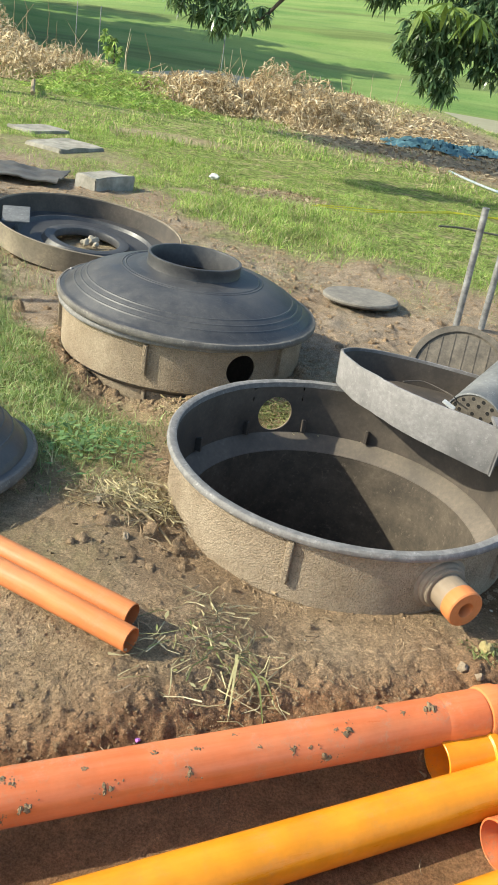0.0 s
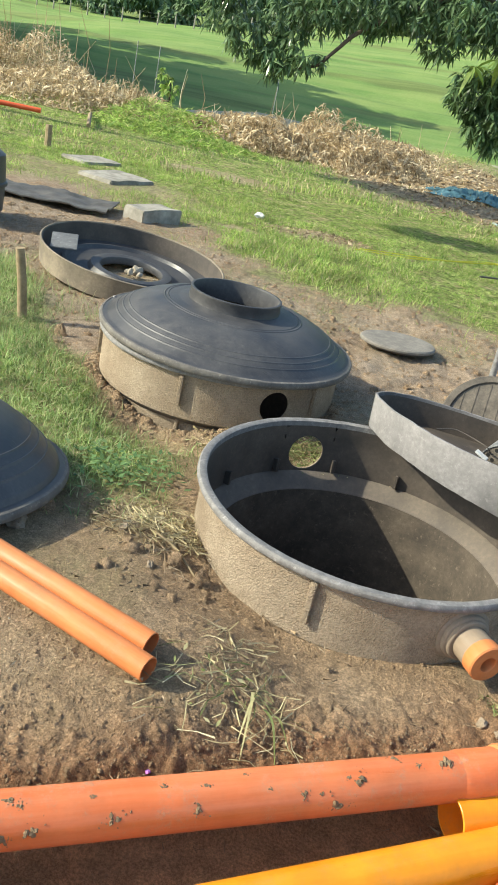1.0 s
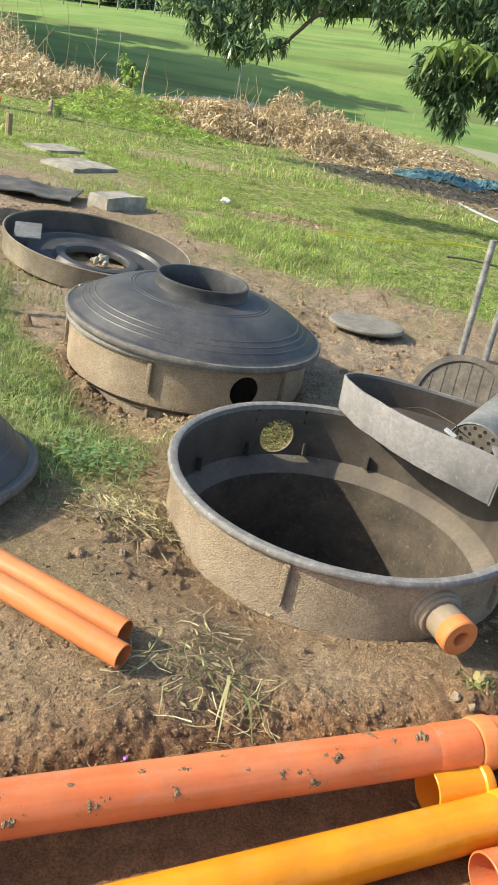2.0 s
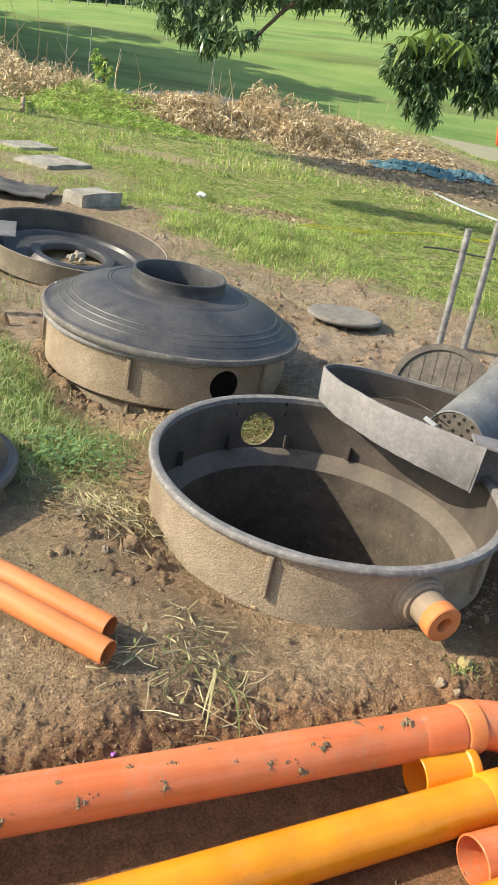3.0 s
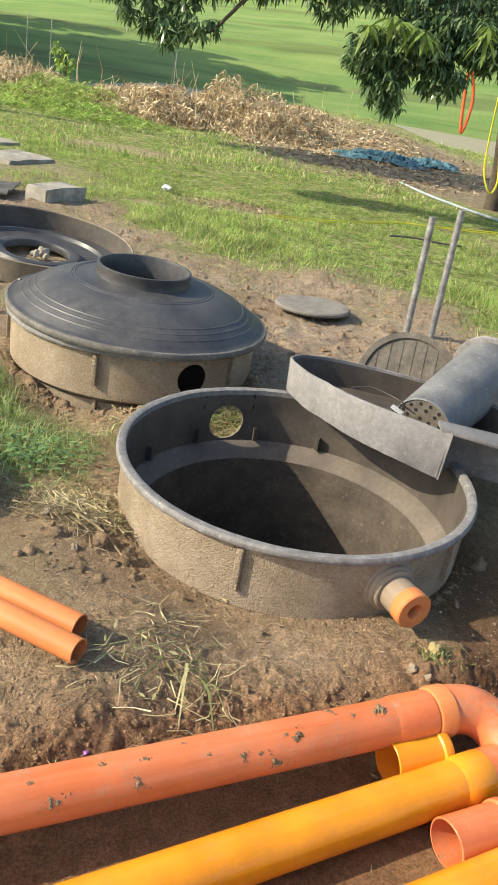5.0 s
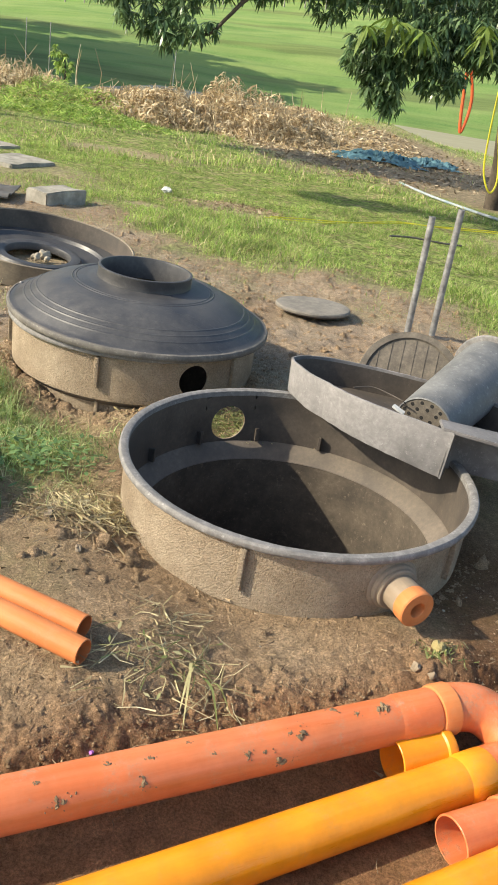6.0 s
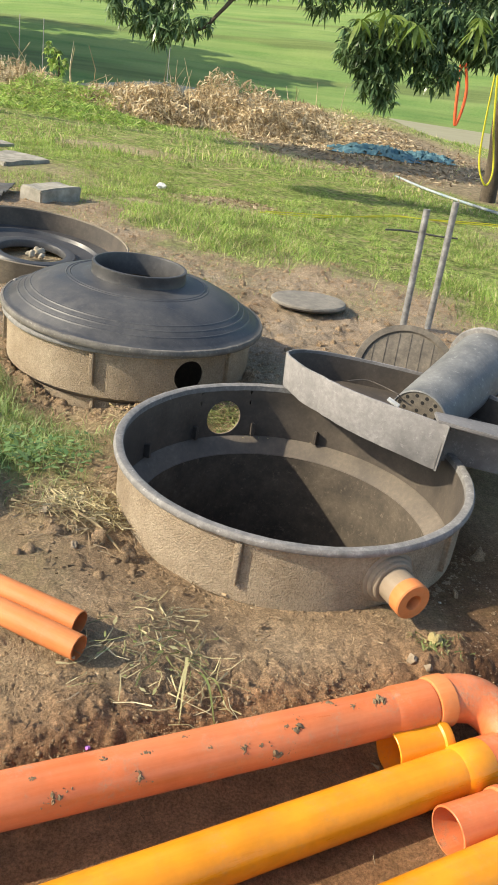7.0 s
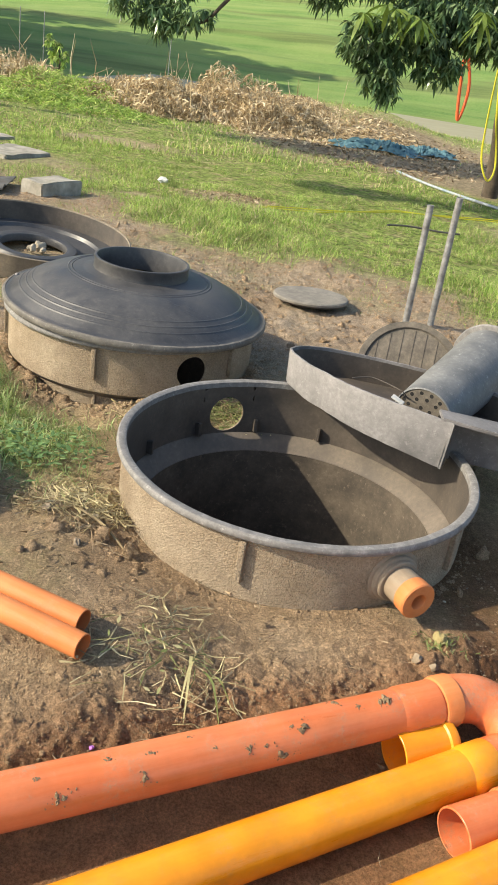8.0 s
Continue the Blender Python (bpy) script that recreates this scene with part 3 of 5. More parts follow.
def tank(at, holes, ribs, lugs, label):
    tk = thing("septic_tank", pose(at[0], at[1], 0), label, "tank", "black plastic tanks set in the soil")
    hs = [(radians(a), z, r) for a, z, r in holes]
    part("wall", drum_wall(0.580, 0.5745, -0.015, 0.192, hs), M_MUD, tk, "wall coated in dried soil")
    part("inner_lining", drum_wall(0.5740, 0.571, -0.012, 0.190, [(a, z, r) for a, z, r in hs]), M_INNER, tk, "dark dusty inside of the wall")
    part("lower_wall", lathe([(0.581, -0.013), (0.548, -0.032), (0.538, -0.68), (0.528, -0.68), (0.534, -0.05), (0.569, -0.022)], 96), M_MUD, tk)
    rim = [(0.5700, 0.188), (0.590, 0.185), (0.598, 0.188), (0.6015, 0.194), (0.6005, 0.204), (0.595, 0.210), (0.580, 0.2115), (0.5705, 0.207)]
    bm = lathe(rim, 120)
    for v in bm.verts:
        v.co.z += 0.0020 * noise.noise(v.co * 7) + 0.0012 * noise.noise(v.co * 30)
        v.co.xy *= 1 + 0.0018 * noise.noise(v.co * 22)
    part("rim", bm, M_RIM, tk, "scuffed grey rim")
    part("step", lathe([(0.572, -0.010), (0.562, -0.012), (0.522, -0.056), (0.510, -0.064), (0.520, -0.070), (0.573, -0.022)], 96), M_LEDGE, tk)
    part("lower_lining", lathe([(0.512, -0.062), (0.508, -0.30), (0.504, -0.50), (0.500, -0.66), (0.508, -0.66), (0.512, -0.50), (0.516, -0.30), (0.521, -0.068)], 96), M_FLOOR, tk, "silty inside of the lower wall")
    part("floor_plate", lathe([(0, -0.655), (0.30, -0.650), (0.506, -0.640), (0.506, -0.668), (0, -0.672)], 64, False), M_FLOOR, tk, "silty floor plate")
    for a in ribs:
        fin(tk, "rib", a, 0.577, 0.045, 0.183, 0.020, 0.020, M_MUD)
        fin(tk, "rib", a, 0.544, -0.16, -0.030, 0.016, 0.016, M_MUD)
    for a in lugs:
        fin(tk, "lug", a, 0.573, -0.004, 0.046, -0.026, 0.014, M_INNER)
    return tk


def dome_lid_profile(rise=1.0):
    """The outer line of a lid from its neck down to its flange."""
    pts = [(0.214, 0.160), (0.238, 0.159), (0.262, 0.152)]

    def cone(r):
        t = (r - 0.262) / (0.585 - 0.262)
        return 0.152 - 0.126 * t - 0.030 * math.sin(math.pi * t) * -1 - 0.004 * t
    for r in np.linspace(0.272, 0.580, 190):
        z = cone(r)
        for g in (0.318, 0.334, 0.492, 0.518, 0.546):
            z += 0.0026 * math.exp(-((r - g) / 0.0024) ** 2)
        pts.append((float(r), float(z)))
    return pts + [(0.588, 0.020), (0.612, 0.016), (0.6185, 0.008), (0.617, -0.006), (0.610, -0.012), (0.600, -0.010)]


def lid_bm(rise=1.0):
    top = [(r, z * rise if z > 0.02 else z) for r, z in dome_lid_profile()]
    under = [(r - 0.004, z - 0.009) for r, z in top[3:-5:16]][::-1] + [(0.236, 0.144), (0.214, 0.148)]
    bm = lathe(top + under, 120)
    for v in bm.verts:
        v.co.z += 0.0015 * noise.noise(v.co * 4)
    return bm


def neck_bm(rise=1.0):
    u = 0.168 * rise - 0.175
    return lathe([(r, z + u) for r, z in ((0.226, 0.150), (0.222, 0.166), (0.2185, 0.206), (0.222, 0.214), (0.221, 0.221), (0.216, 0.223), (0.209, 0.222), (0.206, 0.214), (0.2045, 0.120), (0.210, 0.120))], 96)


def dome_lid(m, label, rise=1.0):
    lid = thing("dome_lid", m, label, "tank lid", "domed tank lids")
    cover = part("cover", lid_bm(rise), M_DOME, lid)
    part("neck", neck_bm(rise), M_DOME, lid, "short round neck")
    bm = lathe([(0.606, -0.0135), (0.617, -0.012), (0.6205, -0.006), (0.6210, 0.007), (0.6160, 0.0160), (0.607, 0.0185)], 120)
    for v in bm.verts:
        v.co.xy *= 1 + 0.002 * noise.noise(v.co * 26)
        v.co.z += 0.002 * noise.noise(v.co * 24 + Vector((5, 0, 0)))
    part("edge_band", bm, M_EDGE, lid, "scuffed muddy grey edge")
    for a in (158, 176):
        bm = lathe([(0, 0.016), (0.006, 0.015), (0.010, 0.010), (0.011, 0), (0, -0.004)], 16, False)
        part("bolt", bm, M_RIM, cover, m=pose(0.600 * math.cos(radians(a)), 0.600 * math.sin(radians(a)), 0.010))
    return lid


tank(TANK, [(118.8, 0.070, 0.073), (-60.3, 0.098, 0.060)], (-103.7, -34.8, 176, 60, 20, 110), (159, 131.7, 105.9, 79.2),
     "open round black plastic tank half buried in brown soil")
tank(DOME, [(-53.0, 0.098, 0.070), (126.6, 0.098, 0.056)], (-95, -31, -160, 50, 120), (20, 80, 140, 200),
     "covered round black plastic tank coated with dried soil")
dome_lid(pose(DOME[0] + 0.010, DOME[1], RIM_Z + 0.012, 0, 1.6, 0), "shiny black domed lid closing the round tank")
dome_lid(pose(-1.415, 2.03, 0.034, -9, 0, 40), "spare black domed lid lying tilted on the soil", 1.55)

# outlet of the open tank
a = radians(-59.6)
rad = Vector((math.cos(a), math.sin(a), 0))
p0 = Vector((*TANK, 0.098)) + rad * 0.535
p1 = Vector((*TANK, 0.097)) + rad * 0.700
outlet = thing("outlet_pipe", along(p0, p1), "dusty orange outlet stub pushed through the tank wall", "pipe")
L = (p1 - p0).length
part("sleeve", pipe_bm(L * 0.78, 0.052, 0.006), M_DUSTPIPE, outlet, "sleeve grey with dust")
part("cap", lathe([(0.0515, L * 0.74), (0.0540, L * 0.76), (0.055, L - 0.004), (0.052, L), (0.024, L), (0.022, L - 0.004), (0.022, L * 0.7), (0.05, L * 0.68)], 48), M_ORANGE, outlet, "clean orange end cap with a round hole")
part("gasket", lathe([(0.053, 0.026), (0.080, 0.026), (0.084, 0.032), (0.084, 0.042), (0.079, 0.046), (0.074, 0.047), (0.0735, 0.056), (0.070, 0.060), (0.066, 0.061), (0.0655, 0.070), (0.062, 0.073), (0.053, 0.073)], 48), M_GASKET, outlet, "stepped grey gasket smeared with mud")

# ---- skirted lid lying upside down beyond the domed tank ----
big = thing("skirted_lid", pose(-1.585, 5.11, 0.03, 3.0, 5.0, 0),
            "large black skirted lid lying upside down on the soil", "tank lid")
part("skirt", lathe([(0.600, 0.0), (0.612, 0.130), (0.615, 0.142), (0.606, 0.146), (0.601, 0.140), (0.588, 0.006)], 96), M_SKIRT, big, "dusty outer wall")
part("skirt_lining", lathe([(0.587, 0.010), (0.600, 0.139), (0.597, 0.139), (0.584, 0.012)], 96), M_INNER, big)
part("dish", lathe([(0.588, 0.020), (0.475, 0.014), (0.458, 0.040), (0.440, 0.042), (0.425, 0.020), (0.33, 0.004), (0.290, 0.008), (0.272, 0.040), (0.235, 0.046), (0.212, 0.038), (0.205, 0.022), (0.205, -0.005), (0.215, -0.015), (0.33, -0.010), (0.588, 0.004)], 96), M_DOME, big, "ringed dish with a round hole")
part("dish_plate", block(0.17, 0.20, 0.012, 0.003), M_DRUM, big, "loose grey plate", m=pose(-0.43, -0.15, 0.115, 12, -6, 20))
for i, (x, y, s) in enumerate(((-1.60, 5.12, 0.026), (-1.56, 5.18, 0.036), (-1.52, 5.10, 0.022))):
    tagged(part("rubble_stone", rock_bm(s, s * 0.8, s * 0.9, i + 40, 0.5), M_PALESTONE, m=pose(x, y, 0.03 + s * 0.4, 20 * i, 10, 50 * i)), "pale rubble stone lying in the lid's hole", "stone", "stones in the lid")


# ---- the tub on the tank's rim, with what lies in it ----
TUB_Z = 0.362


def tub_z(x, y):
    d = (x - 0.10) * 0.69 + (y - 2.98) * 0.72
    return TUB_Z - 0.10 * d


def tub_h(x, y):
    return 0.130 + 0.045 * min(max((x - 0.1) / 0.56, 0), 1)


arc = smooth_line([(0.16, 3.06, 0), (0.100, 2.975, 0), (0.125, 2.865, 0), (0.20, 2.755, 0), (0.32, 2.63, 0), (0.47, 2.54, 0), (0.665, 2.462, 0)], 8)[8:]
back = smooth_line([(1.12, 2.70, 0), (1.04, 2.90, 0), (0.82, 3.08, 0), (0.56, 3.13, 0), (0.33, 3.12, 0), (0.17, 3.07, 0), (0.100, 2.975, 0)], 8)[:-1]
outline = [p for p in arc] + [Vector((0.690, 2.530, 0)), Vector((0.700, 2.575, 0)), Vector((0.87, 2.56, 0)), Vector((1.06, 2.57, 0))] + back
tub = thing("half_moon_tub", pose(0, 0, 0), "chalky grey half-moon plastic tub resting on the tank's rim", "tub")


def wall_strip(line, thick, close=True):
    bm = bmesh.new()
    n = len(line)
    rows = []
    for i, p in enumerate(line):
        a = line[(i - 1) % n] if close or i else line[0]
        b = line[(i + 1) % n] if close or i < n - 1 else line[-1]
        t = (b - a).normalized()
        nin = Vector((-t.y, t.x, 0))
        zt = tub_z(p.x, p.y) + 0.004 * noise.noise(p * 9) + 0.002 * noise.noise(p * 31)
        lo = 0.008 + 0.006 * noise.noise(p * 6 + Vector((3, 1, 0)))
        q = p + nin * thick
        rows.append([bm.verts.new(c) for c in ((p.x + nin.x * lo, p.y + nin.y * lo, zt - tub_h(p.x, p.y)), (p.x, p.y, zt - 0.004), (p.x + nin.x * 0.002, p.y + nin.y * 0.002, zt), (q.x, q.y, zt), (q.x + nin.x * lo, q.y + nin.y * lo, zt - tub_h(p.x, p.y)))])
    for i in range(n if close else n - 1):
        a, b = rows[i], rows[(i + 1) % n]
        for k in range(5):
            bm.faces.new((a[k], b[k], b[(k + 1) % 5], a[(k + 1) % 5]))
    return bm


part("tub_wall", wall_strip(outline, 0.009), M_TUB, tub)
# dark strip added inside the wall, its colour standing in for shade
inner = [Vector((0.55 + (p.x - 0.55) * 0.962, 2.76 + (p.y - 2.76) * 0.955, 0)) for p in outline]
rows = []
bm = bmesh.new()
for p, q in zip(outline, inner):
    zt = tub_z(p.x, p.y)
    rows.append([bm.verts.new((q.x, q.y, zt - 0.010)), bm.verts.new((q.x, q.y, zt - 0.124))])
for r0, r1 in zip(rows, rows[1:] + rows[:1]):
    bm.faces.new((r0[0], r1[0], r1[1], r0[1]))
part("tub_shade_strip", bm, M_INNER, tub, "dark strip standing in for shade inside the wall")
bm = bmesh.new()
for dz in (0.004, 0.016):
    vs = [bm.verts.new((p.x * 0.975 + 0.0145, p.y * 0.975 + 0.07, tub_z(p.x, p.y) - 0.125 + dz)) for p in outline]
    bm.faces.new(vs)
part("tub_floor", bm, M_INNER, tub, smooth=False)
fl = [Vector((0.625, 2.475, 0)), Vector((0.87, 2.430, 0)), Vector((1.06, 2.455, 0)), Vector((1.05, 2.585, 0)), Vector((0.87, 2.575, 0)), Vector((0.63, 2.575, 0))]
bm = bmesh.new()
tops = [bm.verts.new((p.x, p.y, tub_z(p.x, p.y) + 0.006)) for p in fl]
lows = [bm.verts.new((p.x, p.y, tub_z(p.x, p.y) - 0.008)) for p in fl]
bm.faces.new(tops)
bm.faces.new(lows[::-1])
for i in range(6):
    bm.faces.new((lows[i], lows[(i + 1) % 6], tops[(i + 1) % 6], tops[i]))
bmesh.ops.bevel(bm, geom=bm.edges[:], offset=0.003, segments=2, affect="EDGES")
part("flange", bm, M_TUB, tub, "flat grey flange along the straight side")

# ribbed round cover leaning behind the tub
cover = thing("ribbed_cover", Matrix.Translation((0.64, 3.36, 0.215)) @ pose(0, 0, 0, 52, 0, -8), "round grey ribbed plastic cover leaning beside the tub", "cover")
disc = part("disc", lathe([(0, 0.0), (0.195, 0.0), (0.200, 0.010), (0.226, 0.012), (0.230, 0.004), (0.230, -0.012), (0, -0.014)], 72, False), M_GRIME, cover)
for i in range(-3, 4):
    x = i * 0.052
    h = math.sqrt(0.192 ** 2 - x * x)
    part("ridge", block(0.006, 2 * h, 0.0036, 0.001), M_GRIME, disc, m=pose(x, 0, -0.001))

# perforated filter drum lying across the tub
f0, f1 = Vector((0.605, 2.70, 0.268)), Vector((0.955, 3.30, 0.340))
drum = thing("filter_drum", along(f0, f1), "dusty grey plastic filter drum with a perforated end", "drum")
FL = (f1 - f0).length
part("shell", lathe([(0.110, 0.0), (0.114, 0.003), (0.138, FL - 0.02), (0.138, FL), (0.133, FL), (0.109, 0.006)], 72), M_DRUM, drum)
part("far_flange", lathe([(0.137, FL - 0.022), (0.156, FL - 0.020), (0.160, FL - 0.012), (0.156, FL - 0.004), (0.133, FL - 0.004)], 72), M_RIM, drum)
hole_r = 0.0075
spots = [(0.0, 0.0)] + [(rr * math.cos(2 * math.pi * k / c + ph), rr * math.sin(2 * math.pi * k / c + ph)) for rr, c, ph in ((0.036, 6, 0.2), (0.070, 11, 0.5), (0.093, 15, 0.1)) for k in range(c)]
plate = part("end_plate", lathe([(0, 0.004), (0.108, 0.004), (0.108, 0.010), (0, 0.010)], 64, False), M_GRIME, drum, "grimy perforated end plate")
# no holes are cut: flat black discs paint the dark inside them
for x, y in spots:
    part("perforation", lathe([(0, 0.0034), (hole_r, 0.0034), (hole_r, 0.0046), (0, 0.0046)], 12, False), M_HOLE_SHADE, plate, m=pose(x, y, 0))

# wire and a scrap of white plastic lying in the tub
bm = sweep(smooth_line([(0.33, 2.72, tub_z(0.33, 2.72) + 0.004), (0.40, 2.75, 0.372), (0.47, 2.73, 0.362), (0.52, 2.70, 0.352), (0.55, 2.78, 0.30)], 8), 0.0022, 6)
tagged(part("wire", bm, M_INNER), "thin dark wire lying over the tub's edge", "wire")
bm = block(0.050, 0.022, 0.008, 0.002)
tagged(part("plastic_scrap", bm, M_WHITE, m=pose(0.505, 2.70, 0.318, 10, 20, -25)), "scrap of white plastic lying in the tub", "scrap")

# ---- pipes over the trench ----
PZ, PR = 0.015, 0.055


def trench_pipe(name, q0, q1, material, label, sockets=(), r=PR):
    a0, a1 = Vector(q0), Vector(q1)
    L = (a1 - a0).length
    t = thing(name, along(a0, a1), label, "pipe", "sewer pipes by the trench")
    part("tube", pipe_bm(L, r), material, t)
    for s0, s1, mat, grow in sockets:
        s0, s1 = s0 * L, s1 * L
        part("socket", lathe([(r, s0), (r + grow, s0 + 0.012), (r + grow, s1 - 0.006), (r + grow - 0.003, s1), (r, s1)], 40), mat, t, "wider socket end")
    return t, L


def on_line(p, d, x, z=PZ):
    k = (x - p[0]) / d[0]
    return (x, p[1] + d[1] * k, z)


SD = (0.890, 0.4555)
sp = (-0.345, 1.052)
salmon, SL = trench_pipe("salmon_pipe", on_line(sp, SD, -1.25), on_line(sp, SD, 0.575), M_SALMON, "salmon-coloured sewer pipe spotted with dried mud over the trench")
e0 = Vector(on_line(sp, SD, 0.545))
dv = Vector((SD[0], SD[1], 0)).normalized()
side = Vector((0.35, -0.86, -0.36)).normalized()
bend = smooth_line([e0, e0 + dv * 0.06, e0 + dv * 0.125 + side * 0.018, e0 + dv * 0.165 + side * 0.065, e0 + dv * 0.18 + side * 0.13, e0 + dv * 0.185 + side * 0.24], 7)
part("elbow", sweep(bend, PR + 0.004, 36), M_SALMON, salmon, m=salmon.matrix_basis.inverted())
part("elbow_collar", lathe([(PR, SL - 0.040), (PR + 0.006, SL - 0.038), (PR + 0.009, SL - 0.030), (PR + 0.009, SL + 0.006), (PR + 0.005, SL + 0.010), (PR, SL + 0.010)], 48), M_ORANGE, salmon, "darker ring at the joint")
part("socket", lathe([(PR, SL - 0.155), (PR + 0.003, SL - 0.140), (PR + 0.003, SL - 0.045), (PR, SL - 0.043)], 48), M_SALMON, salmon)

YD = (0.860, 0.510)
yp = (-0.018, 0.996)
AZ = -0.050
amber, AL = trench_pipe("amber_pipe", on_line(yp, YD, -0.48, AZ), on_line(yp, YD, 0.672, AZ), M_YELLOW, "glossy amber sewer pipe lying beside the salmon one", [(0.935, 1.0, M_YELLOW, 0.005)])
part("coupling", pipe_bm(0.30, PR + 0.004, 0.005), M_SALMON, amber, "salmon coupling on its end", m=pose(0, 0, AL - 0.012))
tp = (0.41, 0.9865)
trench_pipe("amber_pipe", on_line(tp, YD, -0.2, AZ), on_line(tp, YD, 1.25, AZ), M_YELLOW, "glossy amber sewer pipe lying beside another of its kind")


def stub(end, d, length, material, label):
    t = thing("pipe_offcut", along(Vector(end), Vector(end) + Vector(d)), label, "pipe offcut", "pipe offcuts in the trench")
    part("tube", pipe_bm(length, PR, 0.0045), material, t)
    part("lip", lathe([(PR, length - 0.028), (PR + 0.005, length - 0.024), (PR + 0.006, length - 0.008), (PR + 0.002, length), (PR - 0.004, length)], 40), material, t, "raised lip")
    return t


stub((0.447, 1.392, -0.048), (0.90, 0.43, 0.0), 0.150, M_YELLOW, "short amber pipe offcut standing open in the trench")
stub((0.558, 1.200, -0.055), (0.88, 0.47, 0.0), 0.165, M_SALMON, "short salmon pipe offcut lying between the amber pipes")

for x, y, z, dx, dy in ((-0.300, 1.421, 0.089, -0.9300, 0.3676), (-0.319, 1.499, 0.095, -0.9335, 0.3585)):
    d = Vector((dx, dy, 0.004))
    s = Vector((x, y, z))
    t = thing("thin_pipe", along(s + d * 0.72, s), "thin orange drain pipe lying on the soil", "pipe", "pair of thin pipes")
    part("tube", pipe_bm(0.72, 0.0312, 0.0028), M_ORANGE, t)

# dried mud on the salmon pipe
mud = bmesh.new()
for x, turn, w in ((-0.261, -0.93, 0.020), (-0.405, -1.12, 0.018), (-0.450, -1.36, 0.020), (-0.118, -1.00, 0.016), (-0.440, -0.08, 0.013), (-0.421, -0.28, 0.009), (-0.175, -0.03, 0.010), (-0.096, -0.13, 0.009),
                   (0.197, -0.58, 0.020), (0.180, -0.35, 0.008), (0.293, 0.36, 0.018), (0.400, -0.14, 0.024), (0.336, -0.12, 0.010), (0.087, -0.87, 0.012), (0.120, -0.85, 0.007), (0.153, -1.30, 0.022), (-0.02, 0.2, 0.006), (-0.30, -0.2, 0.006), (0.02, -0.5, 0.005)):
    c = Vector(on_line(sp, SD, x))
    nn = Vector((-SD[1] * math.sin(turn), SD[0] * math.sin(turn), math.cos(turn)))
    place = Matrix.Translation(c + nn * PR) @ Matrix((dv, nn.cross(dv), nn)).transposed().to_4x4() @ pose(0, 0, 0, 0, 0, random.uniform(-25, 25))
    for j in range(int(5 + w * 700)):
        big = j < 4
        u, v = random.gauss(0, w * (0.32 if big else 0.75)), random.gauss(0, w * (0.25 if big else 0.5))
        r = w * random.uniform(0.20, 0.36) if big else random.uniform(0.0008, 0.0022)
        made = bmesh.ops.create_icosphere(mud, subdivisions=2 if big else 1, radius=1, matrix=place @ Matrix.Translation((u, v, -v * v / (2 * PR))) @ Matrix.Rotation(random.uniform(0, 3), 4, "Z") @ Matrix.Diagonal((r * 1.4, r * 0.8, r * 0.55, 1)))
        for p in made["verts"]:
            p.co += Vector((noise.noise(p.co * 220 + Vector((x * 90, 0, 0))), noise.noise(p.co * 220 + Vector((0, x * 90, 0))), noise.noise(p.co * 260 + Vector((0, 0, x * 90))))) * r * 0.55
tagged(part("dried_mud", mud, M_MUDSPOT, salmon, "spatters of dried brown mud", m=salmon.matrix_basis.inverted()), kind="stuff")

# ---- small lid, steel posts and other loose things ----
ml = thing("manhole_lid", pose(0.245, 5.085, 0.036, -2.0, -1.8, 0), "round dusty grey lid propped on the soil", "lid")
part("plate", lathe([(0, 0.006), (0.18, 0.005), (0.225, 0.003), (0.238, 0.002), (0.246, -0.006), (0.245, -0.018), (0.232, -0.020), (0, -0.012)], 72, False), M_LIDDUST, ml)
part("collar", lathe([(0.215, -0.015), (0.215, -0.034), (0.205, -0.034), (0.205, -0.015)], 64), M_INNER, ml)
for x, y, h, ex in ((0.846, 4.855, 0.735, -0.02), (1.016, 4.948, 0.79, -0.015)):
    t = thing("steel_post", along((x, y, -0.15), (x + ex, y, h)), "galvanised steel tube driven into the soil", "post", "pair of steel posts")
    part("tube", pipe_bm(h + 0.15, 0.0205, 0.004, 24), M_STEEL, t)
for (x, y, sx, sy, sz, rz) in ((-3.90, 10.40, 0.66, 0.46, 0.05, 62), (-3.20, 9.35, 0.74, 0.56, 0.06, 66), (-2.18, 7.50, 0.50, 0.28, 0.14, 62)):
    bm = block(sx, sy, sz, 0.012)
    bmesh.ops.subdivide_edges(bm, edges=[e for e in bm.edges if e.calc_length() > 0.2], cuts=5, use_grid_fill=True)
    for v in bm.verts:
        v.co += Vector((noise.noise(v.co * 5 + Vector((x, 0, 0))), noise.noise(v.co * 5 + Vector((0, y, 0))), 0.6 * noise.noise(v.co * 6 + Vector((9, 0, y))))) * 0.022
    tagged(part("concrete_slab", bm, M_CONCRETE, m=pose(x, y, ground_z(x, y) - 0.015, 1, -1, rz)), "thick weathered concrete block in the grass" if sz > 0.1 else "flat pale concrete slab sunk in the grass", "slab", "concrete slabs")

# distant and left-hand bits
bm = sweep([(0, 0, -0.1), (0.004, 0.003, 0.2), (0.0, -0.004, 0.37)], 0.027, 10, taper=0.023)
tagged(part("wooden_stake", bm, M_WOOD, m=pose(-1.765, 3.86, ground_z(-1.765, 3.86), 2, -5, 0)), "short weathered wooden stake in the grass", "stake")
bm = sweep([(0, 0, -0.1), (0, 0, 0.3)], 0.045, 8)
tagged(part("wooden_peg", bm, M_WOOD, m=pose(-4.72, 10.85, ground_z(-4.72, 10.85))), "dark wooden peg standing in the grass", "peg")
